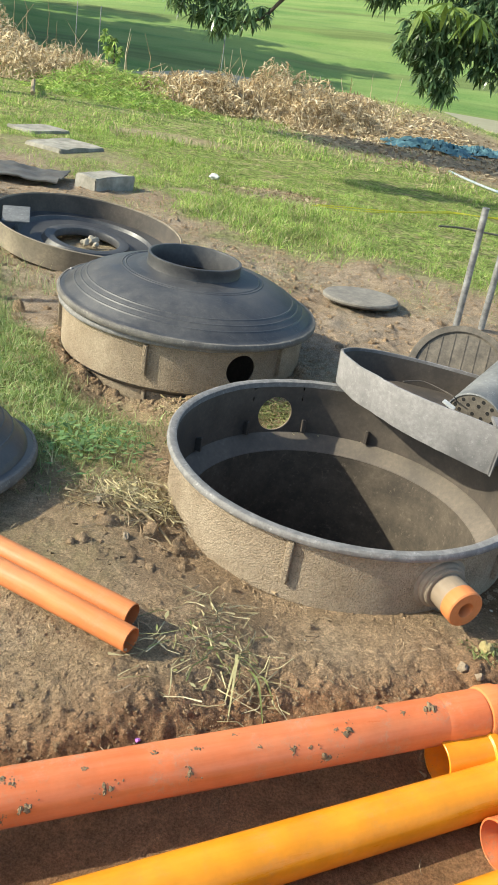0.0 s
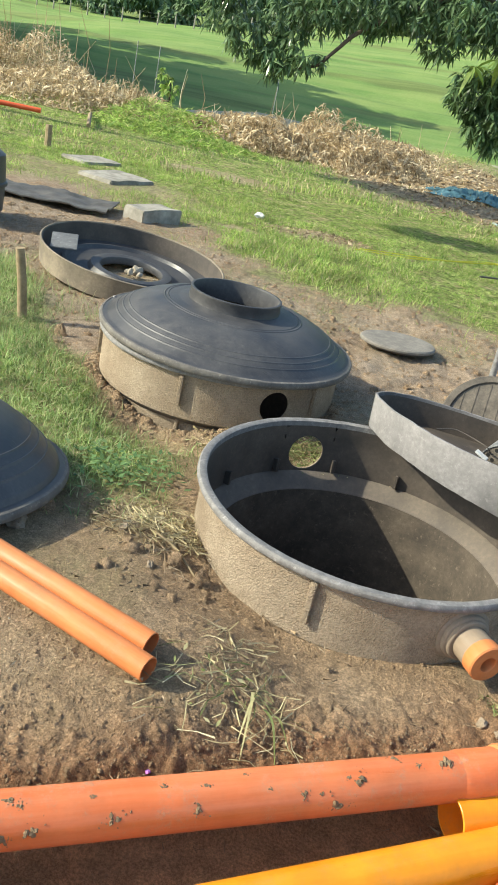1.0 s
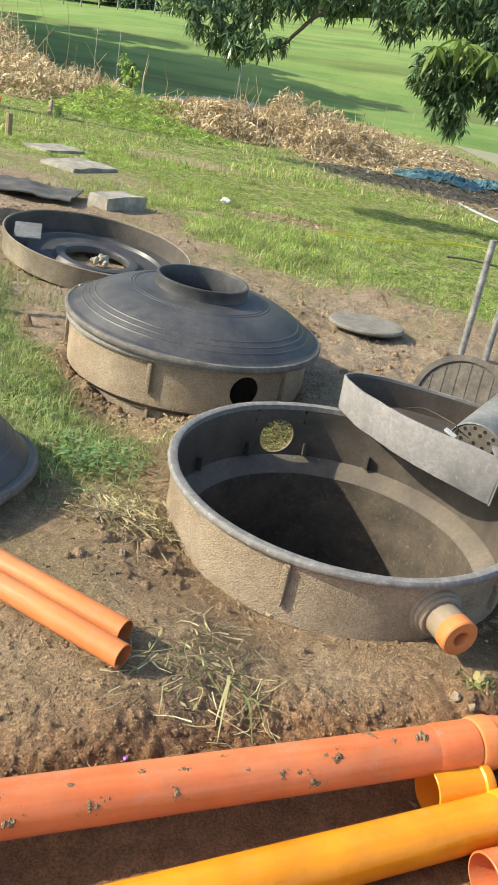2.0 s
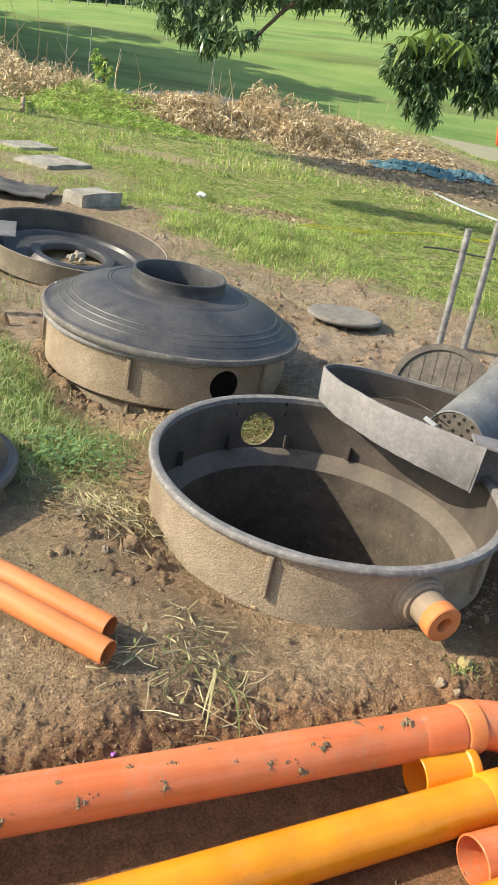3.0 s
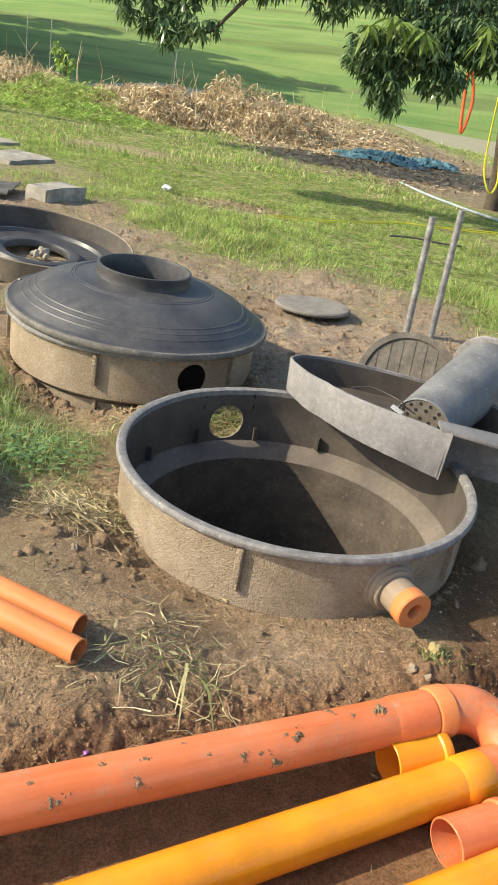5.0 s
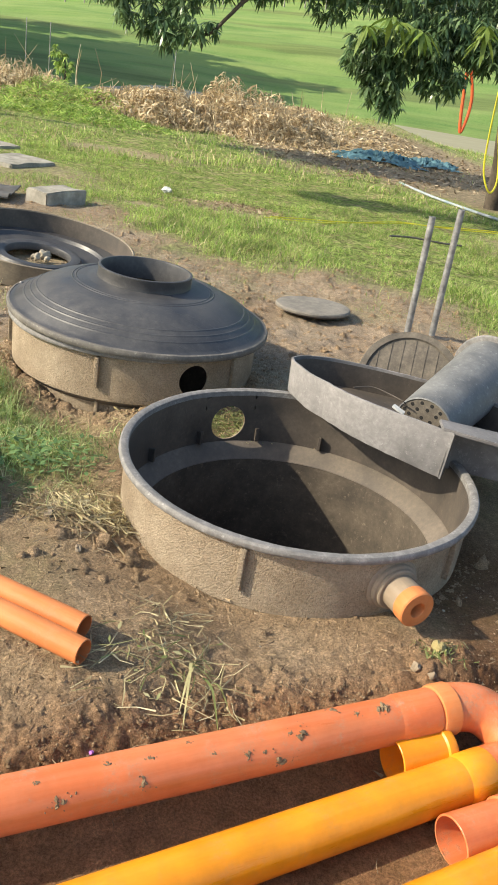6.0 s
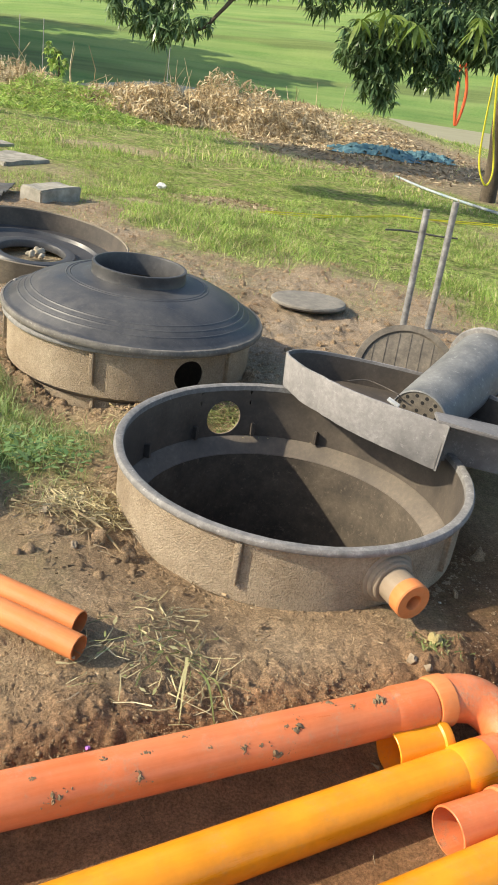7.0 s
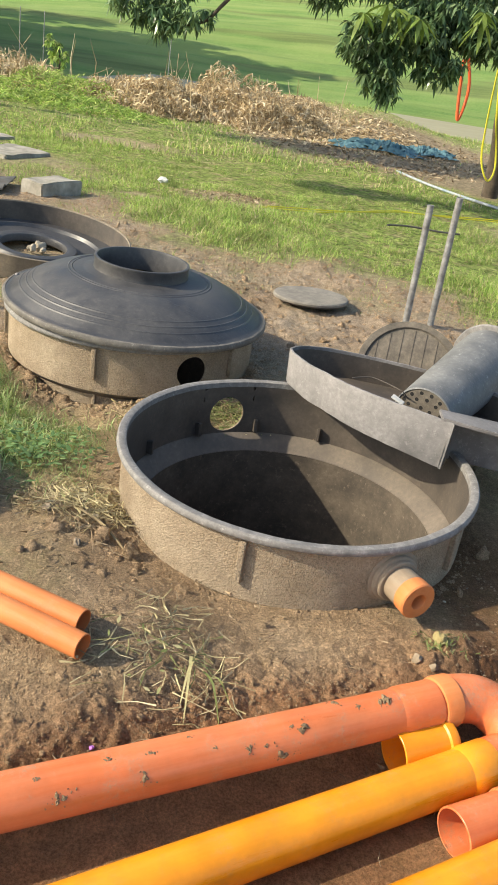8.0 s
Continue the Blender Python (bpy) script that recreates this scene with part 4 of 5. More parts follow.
bm = sweep(smooth_line([(-9.0, 14.3, 0.10), (-8.0, 14.6, 0.09), (-6.7, 15.0, 0.08)], 4), 0.045, 12)
tagged(part("red_pipe", bm, M_RED), "orange-red plastic pipe lying in the grass", "pipe")
bm = sweep(smooth_line([(-6.35, 16.6, 0.10), (-5.9, 15.4, 0.10), (-5.6, 14.6, 0.05)], 4), 0.04, 8)
tagged(part("fallen_stick", bm, M_WOOD), "pale fallen stick in the grass", "stick")
# thin crumpled dark layer laid over the spoil
bm = bmesh.new()
bmesh.ops.create_grid(bm, x_segments=26, y_segments=18, size=0.5)
for v in bm.verts:
    v.co.x *= 1.25
    v.co.y *= 0.62
    v.co.z = 0.035 + 0.03 * noise.noise(v.co * 4) + 0.02 * noise.noise(v.co * 11)
bmesh.ops.solidify(bm, geom=bm.faces[:], thickness=0.012)
tagged(part("dark_layer", bm, M_DARKDULL, m=pose(-3.12, 7.22, ground_z(-3.12, 7.22) + 0.02, 0, 0, 8)), "crumpled dark layer lying on the spoil", "sheet")
ld = thing("plastic_barrel", pose(-3.26, 5.95, 0.0, 0, 0, 0), "black plastic barrel standing on the spoil", "barrel")
part("body", lathe([(0, 0), (0.26, 0), (0.30, 0.04), (0.31, 0.25), (0.30, 0.46), (0.24, 0.50), (0, 0.50)], 48, False), M_DOME, ld)
part("hoop", lathe([(0.30, 0.22), (0.325, 0.235), (0.325, 0.255), (0.30, 0.27)], 48), M_DOME, ld)
tagged(part("white_scrap", rock_bm(0.05, 0.035, 0.03, 5, 0.6), M_WHITE, m=pose(-1.372, 8.92, 0.035)), "scrap of white plastic in the grass", "scrap")
tagged(part("white_scrap", rock_bm(0.045, 0.035, 0.03, 6, 0.6), M_WHITE, m=pose(1.36, 4.62, 0.03)), "scrap of white plastic beside the soil", "scrap")

# ropes, hose and netting on the grass
line = [(-0.25, 8.25), (0.05, 8.4), (0.3, 8.55), (0.56, 8.80), (0.9, 9.3), (1.25, 9.72), (1.6, 9.80), (1.97, 9.88), (2.6, 10.1), (3.4, 10.2)]
for j in range(2):
    pts = [(x + 0.05 * j, y + 0.12 * j * math.sin(3 * x + j), max(ground_z(x, y), land(np.array(x), np.array(y))) + 0.022 + 0.01 * j) for x, y in line]
    tagged(part("yellow_rope", sweep(smooth_line(pts, 6), 0.0065, 6), M_ROPE), "yellow rope lying loose across the grass", "rope", "yellow ropes")
pts = [(x, y, ground_z(x, y) + 0.04) for x, y in ((1.05, 8.45), (1.3, 8.6), (1.6, 8.62), (1.85, 8.7))]
tagged(part("black_hose", sweep(smooth_line(pts, 6), 0.010, 8), M_DARKDULL), "black hose lying in the grass", "hose")
pts = [(x, y, ground_z(x, y) + 0.025) for x, y in ((1.80, 14.75), (2.1, 13.3), (2.42, 12.2), (2.9, 11.35), (3.5, 10.6))]
tagged(part("blue_hose", sweep(smooth_line(pts, 6), 0.020, 10), M_BLUEPIPE), "pale blue plastic hose lying on bare earth", "hose")


# ---- netting heap ----
def heap_strips(name, n, centre, rx, ry, hz, w, l, material, label, category, seed, droop=0.6, upright=0.0):
    g = np.random.default_rng(seed)
    a, r = g.uniform(0, 2 * math.pi, n), np.sqrt(g.uniform(0, 1, n))
    x, y = centre[0] + rx * r * np.cos(a), centre[1] + ry * r * np.sin(a)
    top = hz * np.clip(1 - r ** 2, 0.08, 1) * np.clip(0.68 + 0.26 * soft_noise(x, y, 0.9, seed) + 0.30 * soft_noise(x, y, 2.7, seed), 0.1, 1.3)
    z = land(x, y) + top * np.sqrt(g.uniform(0.02, 1, n))
    q = np.zeros((n, 6, 3))
    th, ph = g.uniform(0, 2 * math.pi, n), g.uniform(-0.5, 0.9, n)
    up = g.uniform(0, 1, n) < upright
    ph, droop = np.where(up, g.uniform(0.85, 1.5, n), ph), np.where(up, 0.05, droop)
    ll, ww = l * g.uniform(0.5, 1.4, n), w * g.uniform(0.5, 1.4, n)
    bt = g.uniform(0, 2 * math.pi, n)
    for i, f in enumerate((-0.5, 0.0, 0.5)):
        cx, cy = x + f * ll * np.cos(th) * np.cos(ph), y + f * ll * np.sin(th) * np.cos(ph)
        cz = z + f * ll * np.sin(ph) - droop * ll * (f * f)
        for j, s in enumerate((-0.5, 0.5)):
            k = (1.0 if f == 0 else 0.35)
            q[:, i * 2 + j] = np.stack([cx + s * ww * k * np.cos(bt), cy + s * ww * k * np.sin(bt), cz + s * ww * k * 0.5 * np.sin(bt * 3)], -1)
    q[:, :, 2] = np.maximum(q[:, :, 2], land(q[:, :, 0], q[:, :, 1]) + 0.005)
    return tagged(quads_object(name, q, material), label, category, kind="stuff")


def crumpled_net(at, sx, sy, h, seed, label):
    """A sheet of netting thrown down in folds."""
    bm = bmesh.new()
    bmesh.ops.create_grid(bm, x_segments=90, y_segments=60, size=1)
    off = Vector((seed * 3.7, seed * 1.9, 0))
    for v in bm.verts:
        r = math.hypot(v.co.x, v.co.y)
        edge = 1 + 0.35 * noise.noise(Vector((math.atan2(v.co.y, v.co.x) * 1.5, seed, 0)))
        p = v.co * 2.4 + off
        fold = 0.55 - abs(noise.noise(p)) + 0.5 * (0.5 - abs(noise.noise(p * 2.3))) + 0.35 * (0.4 - abs(noise.noise(p * 5.1)))
        x, y = at[0] + v.co.x * sx * edge, at[1] + v.co.y * sy * edge
        z = float(land(np.array(x), np.array(y)))
        v.co = Vector((x, y, z + 0.012 + h * max(0.03, fold) * max(0.12, 1 - r * r * 0.7)))
    gone = [f for f in bm.faces if noise.noise(f.calc_center_median() * 9) > 0.36]
    bmesh.ops.delete(bm, geom=gone, context="FACES")
    bmesh.ops.solidify(bm, geom=bm.faces[:], thickness=0.006)
    return tagged(part("blue_net", bm, M_NETSHEET), label, "net", "blue netting on the earth")


crumpled_net((1.75, 18.9), 0.95, 0.80, 0.30, 3, "crumpled heap of faded blue netting on bare earth")
crumpled_net((2.95, 19.5), 0.62, 0.75, 0.22, 5, "trailing crumpled end of the blue netting")

# ---- dead brush at the edge of the bank ----
for i, (c, rx, ry, hz, n) in enumerate((((-3.6, 20.3), 1.9, 2.3, 1.25, 6200), ((-1.6, 21.3), 2.4, 2.4, 1.35, 7800), ((-0.2, 22.6), 1.0, 2.2, 0.55, 1800), ((-7.8, 20.0), 2.6, 3.0, 1.25, 5600), ((-11.0, 22.5), 3.2, 3.2, 2.0, 6600))):
    heap_strips("brush_pile", int(n * 1.7), c, rx, ry, hz * 0.86, 0.036, 0.17, M_BRUSH, "pile of dead leafy brush, dry and tan", "brush", 10 + i, 0.4, 0.16)
heap_strips("green_weeds", 7000, (-5.4, 19.2), 1.9, 2.6, 0.62, 0.026, 0.17, M_GRASS, "green weeds between the dead brush piles", "weeds", 41, 0.3)
heap_strips("green_weeds", 2600, (-4.6, 17.0), 2.2, 1.2, 0.30, 0.03, 0.16, M_GRASS, "low green weeds before the dead brush", "weeds", 42, 0.3)
heap_strips("dead_leaves", 1500, (-0.5, 8.6), 0.9, 0.45, 0.03, 0.014, 0.05, M_ROOT, "reddish dead leaves on a bare patch", "leaves", 43, 0.1)
heap_strips("leaf_litter", 3800, (0.6, 20.6), 2.6, 3.4, 0.07, 0.05, 0.15, M_BRUSH, "tan dead leaves and stalks strewn at the foot of the brush", "leaves", 32, 0.1)
heap_strips("leaf_litter", 3600, (1.6, 18.6), 3.4, 4.6, 0.05, 0.040, 0.11, M_ROOT, "dry leaves scattered under the tree", "leaves", 31, 0.1)
g = np.random.default_rng(77)
for c, n, h in (((-3.2, 20.2), 22, 1.25), ((-1.2, 21.8), 22, 1.1), ((-10.2, 22.0), 26, 2.2), ((-7.4, 20.0), 16, 1.2)):
    bm = bmesh.new()
    for _ in range(n):
        x, y = c[0] + g.normal(0, 1.1), c[1] + g.normal(0, 0.6)
        z = float(land(np.array(x), np.array(y)))
        hh = h * g.uniform(0.5, 1.1)
        sweep([(x, y, z), (x + g.normal(0, 0.08), y + g.normal(0, 0.08), z + hh * 0.6), (x + g.normal(0, 0.2), y + g.normal(0, 0.2), z + hh)], 0.012, 5, bm, 0.004)
    tagged(part("dead_twigs", bm, M_BRUSH, smooth=False), "dry upright twigs in the dead brush", "twigs", kind="stuff")


# ---- grass ----
def scatter(n, x0, x1, y0, y1, seed, power=1.0):
    g = np.random.default_rng(seed)
    x, y = g.uniform(x0, x1, n), y0 + (y1 - y0) * g.uniform(0, 1, n) ** power
    keep = g.uniform(0, 1, n) < turf(x, y) ** 1.3
    for c in (TANK, DOME):
        keep &= np.hypot(x - c[0], y - c[1]) > 0.64
    keep &= np.hypot(x + 1.585, y - 5.11) > 0.66
    keep &= np.hypot(x + 1.44, y - 2.03) > 0.60
    for sx, sy, sr in ((-3.86, 10.30, 0.40), (-3.18, 9.30, 0.42), (-2.16, 7.37, 0.28)):
        keep &= np.hypot(x - sx, y - sy) > sr
    keep &= river(x, y) < 0.2
    return x[keep], y[keep]


def view_wedge(x, y, pad=0.6):
    return (x > -0.56 * y - pad) & (x < 0.29 * y + pad)


def grass(name, n, box, seed, h, w, material, label, lean=0.7, power=1.0):
    x, y = scatter(n, *box, seed, power)
    m = view_wedge(x, y)
    x, y = x[m], y[m]
    tuft = 0.55 + 0.75 * soft_noise(x, y, 1.1, 151) + 0.6 * soft_noise(x, y, 3.3, 152) + 0.6 * soft_noise(x, y, 8.0, 153)
    tuft = tuft + 0.9 * np.exp(-((y - 6.9 + 0.55 * np.clip(x, -2, 3)) / 0.7) ** 2) * (y > 5)
    ob = quads_object(name, blades(x, y, land(x, y) - 0.01, h * np.clip(tuft, np.where(y < 5, 0.55, 0.16), 1.9), w, lean), material)
    return tagged(ob, label, "grass", kind="stuff")


grass("near_grass", 56000, (-2.6, -0.35, 2.0, 5.2), 51, 0.085, 0.0034, M_SOFTGRASS, "fresh green grass in a patch between the tanks", 0.9)
grass("near_dry_grass", 24000, (-2.6, -0.35, 2.0, 5.2), 52, 0.07, 0.0032, M_DRYGRASS, "dry stalks among the fresh grass", 1.2)
grass("middle_grass", 170000, (-5.5, 4.2, 5.0, 11.5), 53, 0.055, 0.0050, M_GRASS, "tufted green grass beyond the bare soil", 1.2)
grass("middle_dry_grass", 45000, (-5.5, 4.2, 5.0, 11.5), 54, 0.045, 0.006, M_DRYGRASS, "dry stalks in the green grass", 1.1)
grass("bank_grass", 130000, (-16, 9, 11, 30), 55, 0.080, 0.011, M_GRASS, "rough green grass towards the bank", 0.8)
grass("bank_dry_grass", 30000, (-16, 9, 11, 30), 56, 0.10, 0.016, M_DRYGRASS, "yellowed grass towards the bank", 1.0)


def straw(n, cx, cy, r, seed, material, name, label, length=0.06, w=0.0022, lift=0.012):
    g = np.random.default_rng(seed)
    x, y = cx + g.normal(0, r, n), cy + g.normal(0, r * 0.7, n)
    th = g.uniform(0, 2 * math.pi, n)
    w = w * 0.62
    l = length * g.uniform(0.4, 1.5, n)
    z = fine_land(x, y) + g.uniform(0.002, lift, n)
    q = np.zeros((n, 6, 3))
    cv = g.normal(0, 0.6, n)
    for i, f in enumerate((-0.5, 0, 0.5)):
        dx, dy = np.cos(th + cv * f), np.sin(th + cv * f)
        for j, s in enumerate((-0.5, 0.5)):
            q[:, i * 2 + j] = np.stack([x + f * l * dx - s * w * dy, y + f * l * dy + s * w * dx, z + g.uniform(0, 0.012, n) * (i == 2) + 0.004 * (i == 1)], -1)
    return tagged(quads_object(name, q, material), label, "straw", kind="stuff")


straw(520, -0.50, 2.12, 0.10, 61, M_ROOT, "dry_roots", "tangle of dry roots and straw on the soil", 0.09)
straw(420, -0.47, 2.12, 0.085, 161, M_DRYGRASS, "dry_straw", "pale dry straw heaped on the soil ridge", 0.08, 0.0022, 0.03)
straw(90, 0.60, 1.735, 0.035, 162, M_WEED, "moss", "yellow-green moss beside the pipe elbow", 0.02, 0.004)
pts = [(x, y, ground_z(x, y) + h) for x, y, h in ((-0.52, 2.08, 0.004), (-0.46, 2.03, 0.020), (-0.40, 2.01, 0.018), (-0.345, 1.965, 0.014), (-0.31, 1.94, 0.006))]
tagged(part("root", sweep(smooth_line(pts, 5), 0.0055, 7, taper=0.003), M_WOOD), "thin crooked root sticking out of the soil", "root")
straw(120, -0.40, 2.95, 0.16, 62, M_DRYGRASS, "dry_straw", "dry straw on the soil between the tanks", 0.07)
straw(520, -0.12, 3.10, 0.11, 63, M_WEED, "straw_bed", "bed of yellow-green straw seen through the tank's hole", 0.07, 0.004, 0.02)
straw(34, -0.10, 1.53, 0.085, 64, M_DRYGRASS, "wilted_weeds", "tan pulled weed stalks lying on the soil", 0.085, 0.0033, 0.03)
straw(26, -0.12, 1.50, 0.085, 164, M_WEED, "wilted_weeds", "wilted green weed stalks lying on the soil", 0.08, 0.0032, 0.03)
straw(20, -0.20, 1.40, 0.07, 65, M_DRYGRASS, "wilted_weeds", "dry weed stalks on the trench bank", 0.07, 0.0036, 0.025)
straw(24, 0.0, 1.43, 0.06, 66, M_DRYGRASS, "wilted_weeds", "dry weed stalks near the trench", 0.08, 0.0034, 0.03)
straw(24, -0.14, 1.64, 0.05, 166, M_DRYGRASS, "dry_straw", "few dry stalks beside the tank", 0.07, 0.0036, 0.02)
straw(220, 0.1, 1.65, 0.35, 67, M_ROOT, "chaff", "bits of dry stalk strewn over the soil", 0.035, 0.0018)
straw(160, -0.5, 1.6, 0.25, 68, M_ROOT, "chaff", "bits of dry stalk strewn over the soil", 0.03, 0.0018)

# broad blades and small leaves of the pulled weeds
bm = bmesh.new()
for x0, y0, x1, y1, w in ((-0.055, 1.50, -0.045, 1.335, 0.007), (-0.05, 1.49, -0.060, 1.36, 0.007), (-0.02, 1.47, 0.035, 1.36, 0.006), (-0.01, 1.46, 0.05, 1.42, 0.005)):
    z = ground_z(x0, y0)
    line = smooth_line([(x0, y0, z + 0.03), ((x0 + x1) / 2, (y0 + y1) / 2, z + 0.045), (x1, y1, ground_z(x1, y1) + 0.008)], 5)
    prev = None
    for i, p in enumerate(line):
        ww = w * (1 - (i / (len(line) - 1)) ** 2) + 0.0008
        cur = [bm.verts.new((p.x - ww / 2, p.y, p.z)), bm.verts.new((p.x + ww / 2, p.y, p.z + 0.002))]
        if prev:
            bm.faces.new((prev[0], prev[1], cur[1], cur[0]))
        prev = cur
tagged(part("grass_tuft", bm, M_WEED), "wilted grass tuft with broad blades on the soil", "grass", kind="stuff")


def leaf_points(n, centre, radius, g, length, width, down=0.4):
    """Small oval leaves of three rungs."""
    q = np.zeros((n, 6, 3))
    x = centre[0] + g.normal(0, radius, n)
    y = centre[1] + g.normal(0, radius, n)
    z = fine_land(x, y) + g.uniform(0.01, 0.06, n)
    th, tl = g.uniform(0, 2 * math.pi, n), g.uniform(-0.5, 0.4, n)
    ll, ww = length * g.uniform(0.6, 1.3, n), width * g.uniform(0.6, 1.3, n)
    for i, (f, k) in enumerate(((0, 0.15), (0.5, 1.0), (1.0, 0.1))):
        for j, s in enumerate((-0.5, 0.5)):
            q[:, i * 2 + j] = np.stack([x + f * ll * np.cos(th) - s * k * ww * np.sin(th), y + f * ll * np.sin(th) + s * k * ww * np.cos(th), z + f * ll * tl], -1)
    return q


g = np.random.default_rng(5)
tagged(quads_object("broad_weeds", leaf_points(230, (-0.72, 2.46), 0.10, g, 0.030, 0.015), M_WEEDLEAF), "low broad-leaved weeds in the grass patch", "weeds", kind="stuff")
tagged(quads_object("weed_leaves", leaf_points(14, (-0.13, 1.47), 0.06, g, 0.024, 0.010), M_WEED), "few wilted weed leaves on the soil", "weeds", kind="stuff")
tagged(part("fallen_flower", rock_bm(0.006, 0.005, 0.004, 3, 0.6, 2), M_PETAL, m=pose(-0.226, 1.232, ground_z(-0.226, 1.232) + 0.004)), "tiny purple flower fallen on the soil", "flower")

# ---- stones and clods ----
for i, (x, y, sx, sz, mt) in enumerate(((-0.86, 1.90, 0.045, 0.032, 1), (-0.835, 2.05, 0.050, 0.045, 0), (-0.565, 2.03, 0.024, 0.018, 1), (-0.53, 1.955, 0.020, 0.026, 0), (-0.385, 1.955, 0.034, 0.034, 0), (-0.283, 1.925, 0.030, 0.040, 0), (-0.44, 1.90, 0.016, 0.012, 1), (-0.12, 1.80, 0.026, 0.010, 0), (0.125, 1.725, 0.016, 0.008, 0), (0.595, 1.745, 0.026, 0.028, 2), (0.52, 1.66, 0.020, 0.014, 1), (0.56, 1.64, 0.016, 0.010, 1), (0.81, 2.25, 0.035, 0.02, 0), (0.86, 2.08, 0.018, 0.012, 1), (0.70, 2.02, 0.02, 0.012, 0), (-1.50, 3.75, 0.06, 0.04, 0), (0.14, 4.10, 0.03, 0.014, 1), (0.32, 4.32, 0.025, 0.03, 0))):
    tagged(part("stone", rock_bm(sx * 0.85, sx * 0.66, sz * 0.75, i, 0.55), (M_CLOD, M_STONE, M_MOSSY)[mt], m=pose(x, y, ground_z(x, y) + sz * 0.2, 8 * i, 5 * i, 47 * i)), ("rough clod of brown earth on the soil", "dusty grey-brown stone lying on the soil", "yellowish mossy clod beside the pipe elbow")[mt], "stone", "stones on the soil")


def clods(name, n, box, size, seed, material, label, ring=None):
    """Many crumbs of soil in one mesh."""
    g = np.random.default_rng(seed)
    bm = bmesh.new()
    bmesh.ops.create_icosphere(bm, subdivisions=1, radius=1)
    base = np.array([v.co[:] for v in bm.verts])
    tri = np.array([[v.index for v in f.verts] for f in bm.faces])
    bm.free()
    if ring:
        a, r = g.uniform(radians(ring[2]), radians(ring[3]), n), 0.584 + np.abs(g.normal(0, 0.028, n))
        x, y = ring[0] + r * np.cos(a), ring[1] + r * np.sin(a)
    else:
        x, y = g.uniform(box[0], box[1], n), g.uniform(box[2], box[3], n)
    s = (x - TRENCH_P[0]) * TRENCH_N[0] + (y - TRENCH_P[1]) * TRENCH_N[1]
    keep = (turf(x, y) < 0.4) & (s < -0.04)
    for c in (TANK, DOME):
        keep &= np.hypot(x - c[0], y - c[1]) > (0.582 if ring else 0.60)
    x, y = x[keep], y[keep]
    n = len(x)
    s = size * g.lognormal(0, 0.55, n)
    z = fine_land(x, y) - 0.3 * s
    co = base[None] * (1 + 0.27 * g.normal(0, 1, (n, len(base), 1)).clip(-1.2, 1.2)) * (s[:, None, None] * g.uniform(0.7, 1.2, (n, 1, 3)))
    co = co + np.stack([x, y, z], -1)[:, None, :]
    f = (tri[None] + (np.arange(n) * len(base))[:, None, None]).reshape(-1)
    me = bpy.data.meshes.new(name)
    me.vertices.add(n * len(base))
    me.vertices.foreach_set("co", co.reshape(-1).astype(np.float32))
    me.loops.add(len(f))
    me.polygons.add(len(f) // 3)
    me.loops.foreach_set("vertex_index", f.astype(np.int32))
    me.polygons.foreach_set("loop_start", np.arange(0, len(f), 3).astype(np.int32))
    me.update(calc_edges=True)
    me.materials.append(material)
    me.shade_smooth()
    return tagged(new(name, me), label, "soil", kind="stuff")


clods("soil_crumbs", 16000, (-1.2, 1.1, 1.0, 3.2), 0.0016, 71, M_CLOD, "loose crumbs of brown soil")
clods("soil_clods", 320, (-1.3, 1.2, 1.05, 3.4), 0.0045, 72, M_CLOD, "small clods of brown soil")
clods("spoil_lumps", 42, (-0.60, -0.22, 1.78, 2.12), 0.011, 76, M_CLOD, "lumps of dug soil beside the tank")
clods("fallen_soil", 420, None, 0.0036, 77, M_CLOD, "crumbled soil fallen along the foot of the tank", (*TANK, 165, 345))
clods("fallen_soil", 700, None, 0.0065, 78, M_CLOD, "crumbled soil round the foot of the covered tank", (*DOME, 165, 365))
clods("far_clods", 24000, (-3.6, 2.2, 3.0, 8.0), 0.0062, 73, M_CLOD, "clods of brown soil on the worked ground")
clods("bank_crumbs", 14000, (-1.0, 1.0, 0.9, 1.6), 0.0021, 75, M_CLOD, "coarse crumbs of soil on the trench bank")
clods("pebbles", 70, (-1.3, 1.2, 1.2, 3.4), 0.0026, 74, M_PALESTONE, "pale pebbles in the soil")

# ---- the broad-leaved tree ----
g = np.random.default_rng(91)
tree = thing("mango_tree", pose(3.05, 12.9, 0), "broad dark green tree with drooping glossy leaves", "tree")
limbs = [
    [(3.05, 12.9, -0.2), (2.98, 12.8, 0.6), (2.85, 12.6, 1.3), (2.95, 12.5, 2.1), (3.1, 12.4, 3.2), (3.3, 12.4, 4.6)],
    [(2.9, 12.5, 1.9), (2.1, 11.8, 2.35), (1.2, 11.0, 2.6), (0.2, 10.4, 2.7), (-0.8, 10.1, 2.5), (-1.5, 10.0, 2.1)],
    [(0.2, 10.4, 2.7), (-0.75, 10.1, 2.15), (-1.05, 10.0, 1.85), (-1.22, 10.0, 1.66), (-1.45, 10.0, 1.58)],
    [(2.85, 12.55, 1.6), (2.2, 11.6, 2.0), (1.5, 10.8, 2.1), (1.0, 10.2, 1.8), (0.85, 10.0, 1.5)],
    [(2.9, 12.5, 1.8), (3.2, 11.6, 2.3), (3.0, 10.8, 2.4)],
    [(-0.8, 10.1, 2.5), (-1.8, 10.2, 2.5), (-2.5, 10.2, 2.1)],
    [(1.2, 11.0, 2.6), (0.8, 10.4, 3.2), (0.2, 10.1, 3.6)],
]
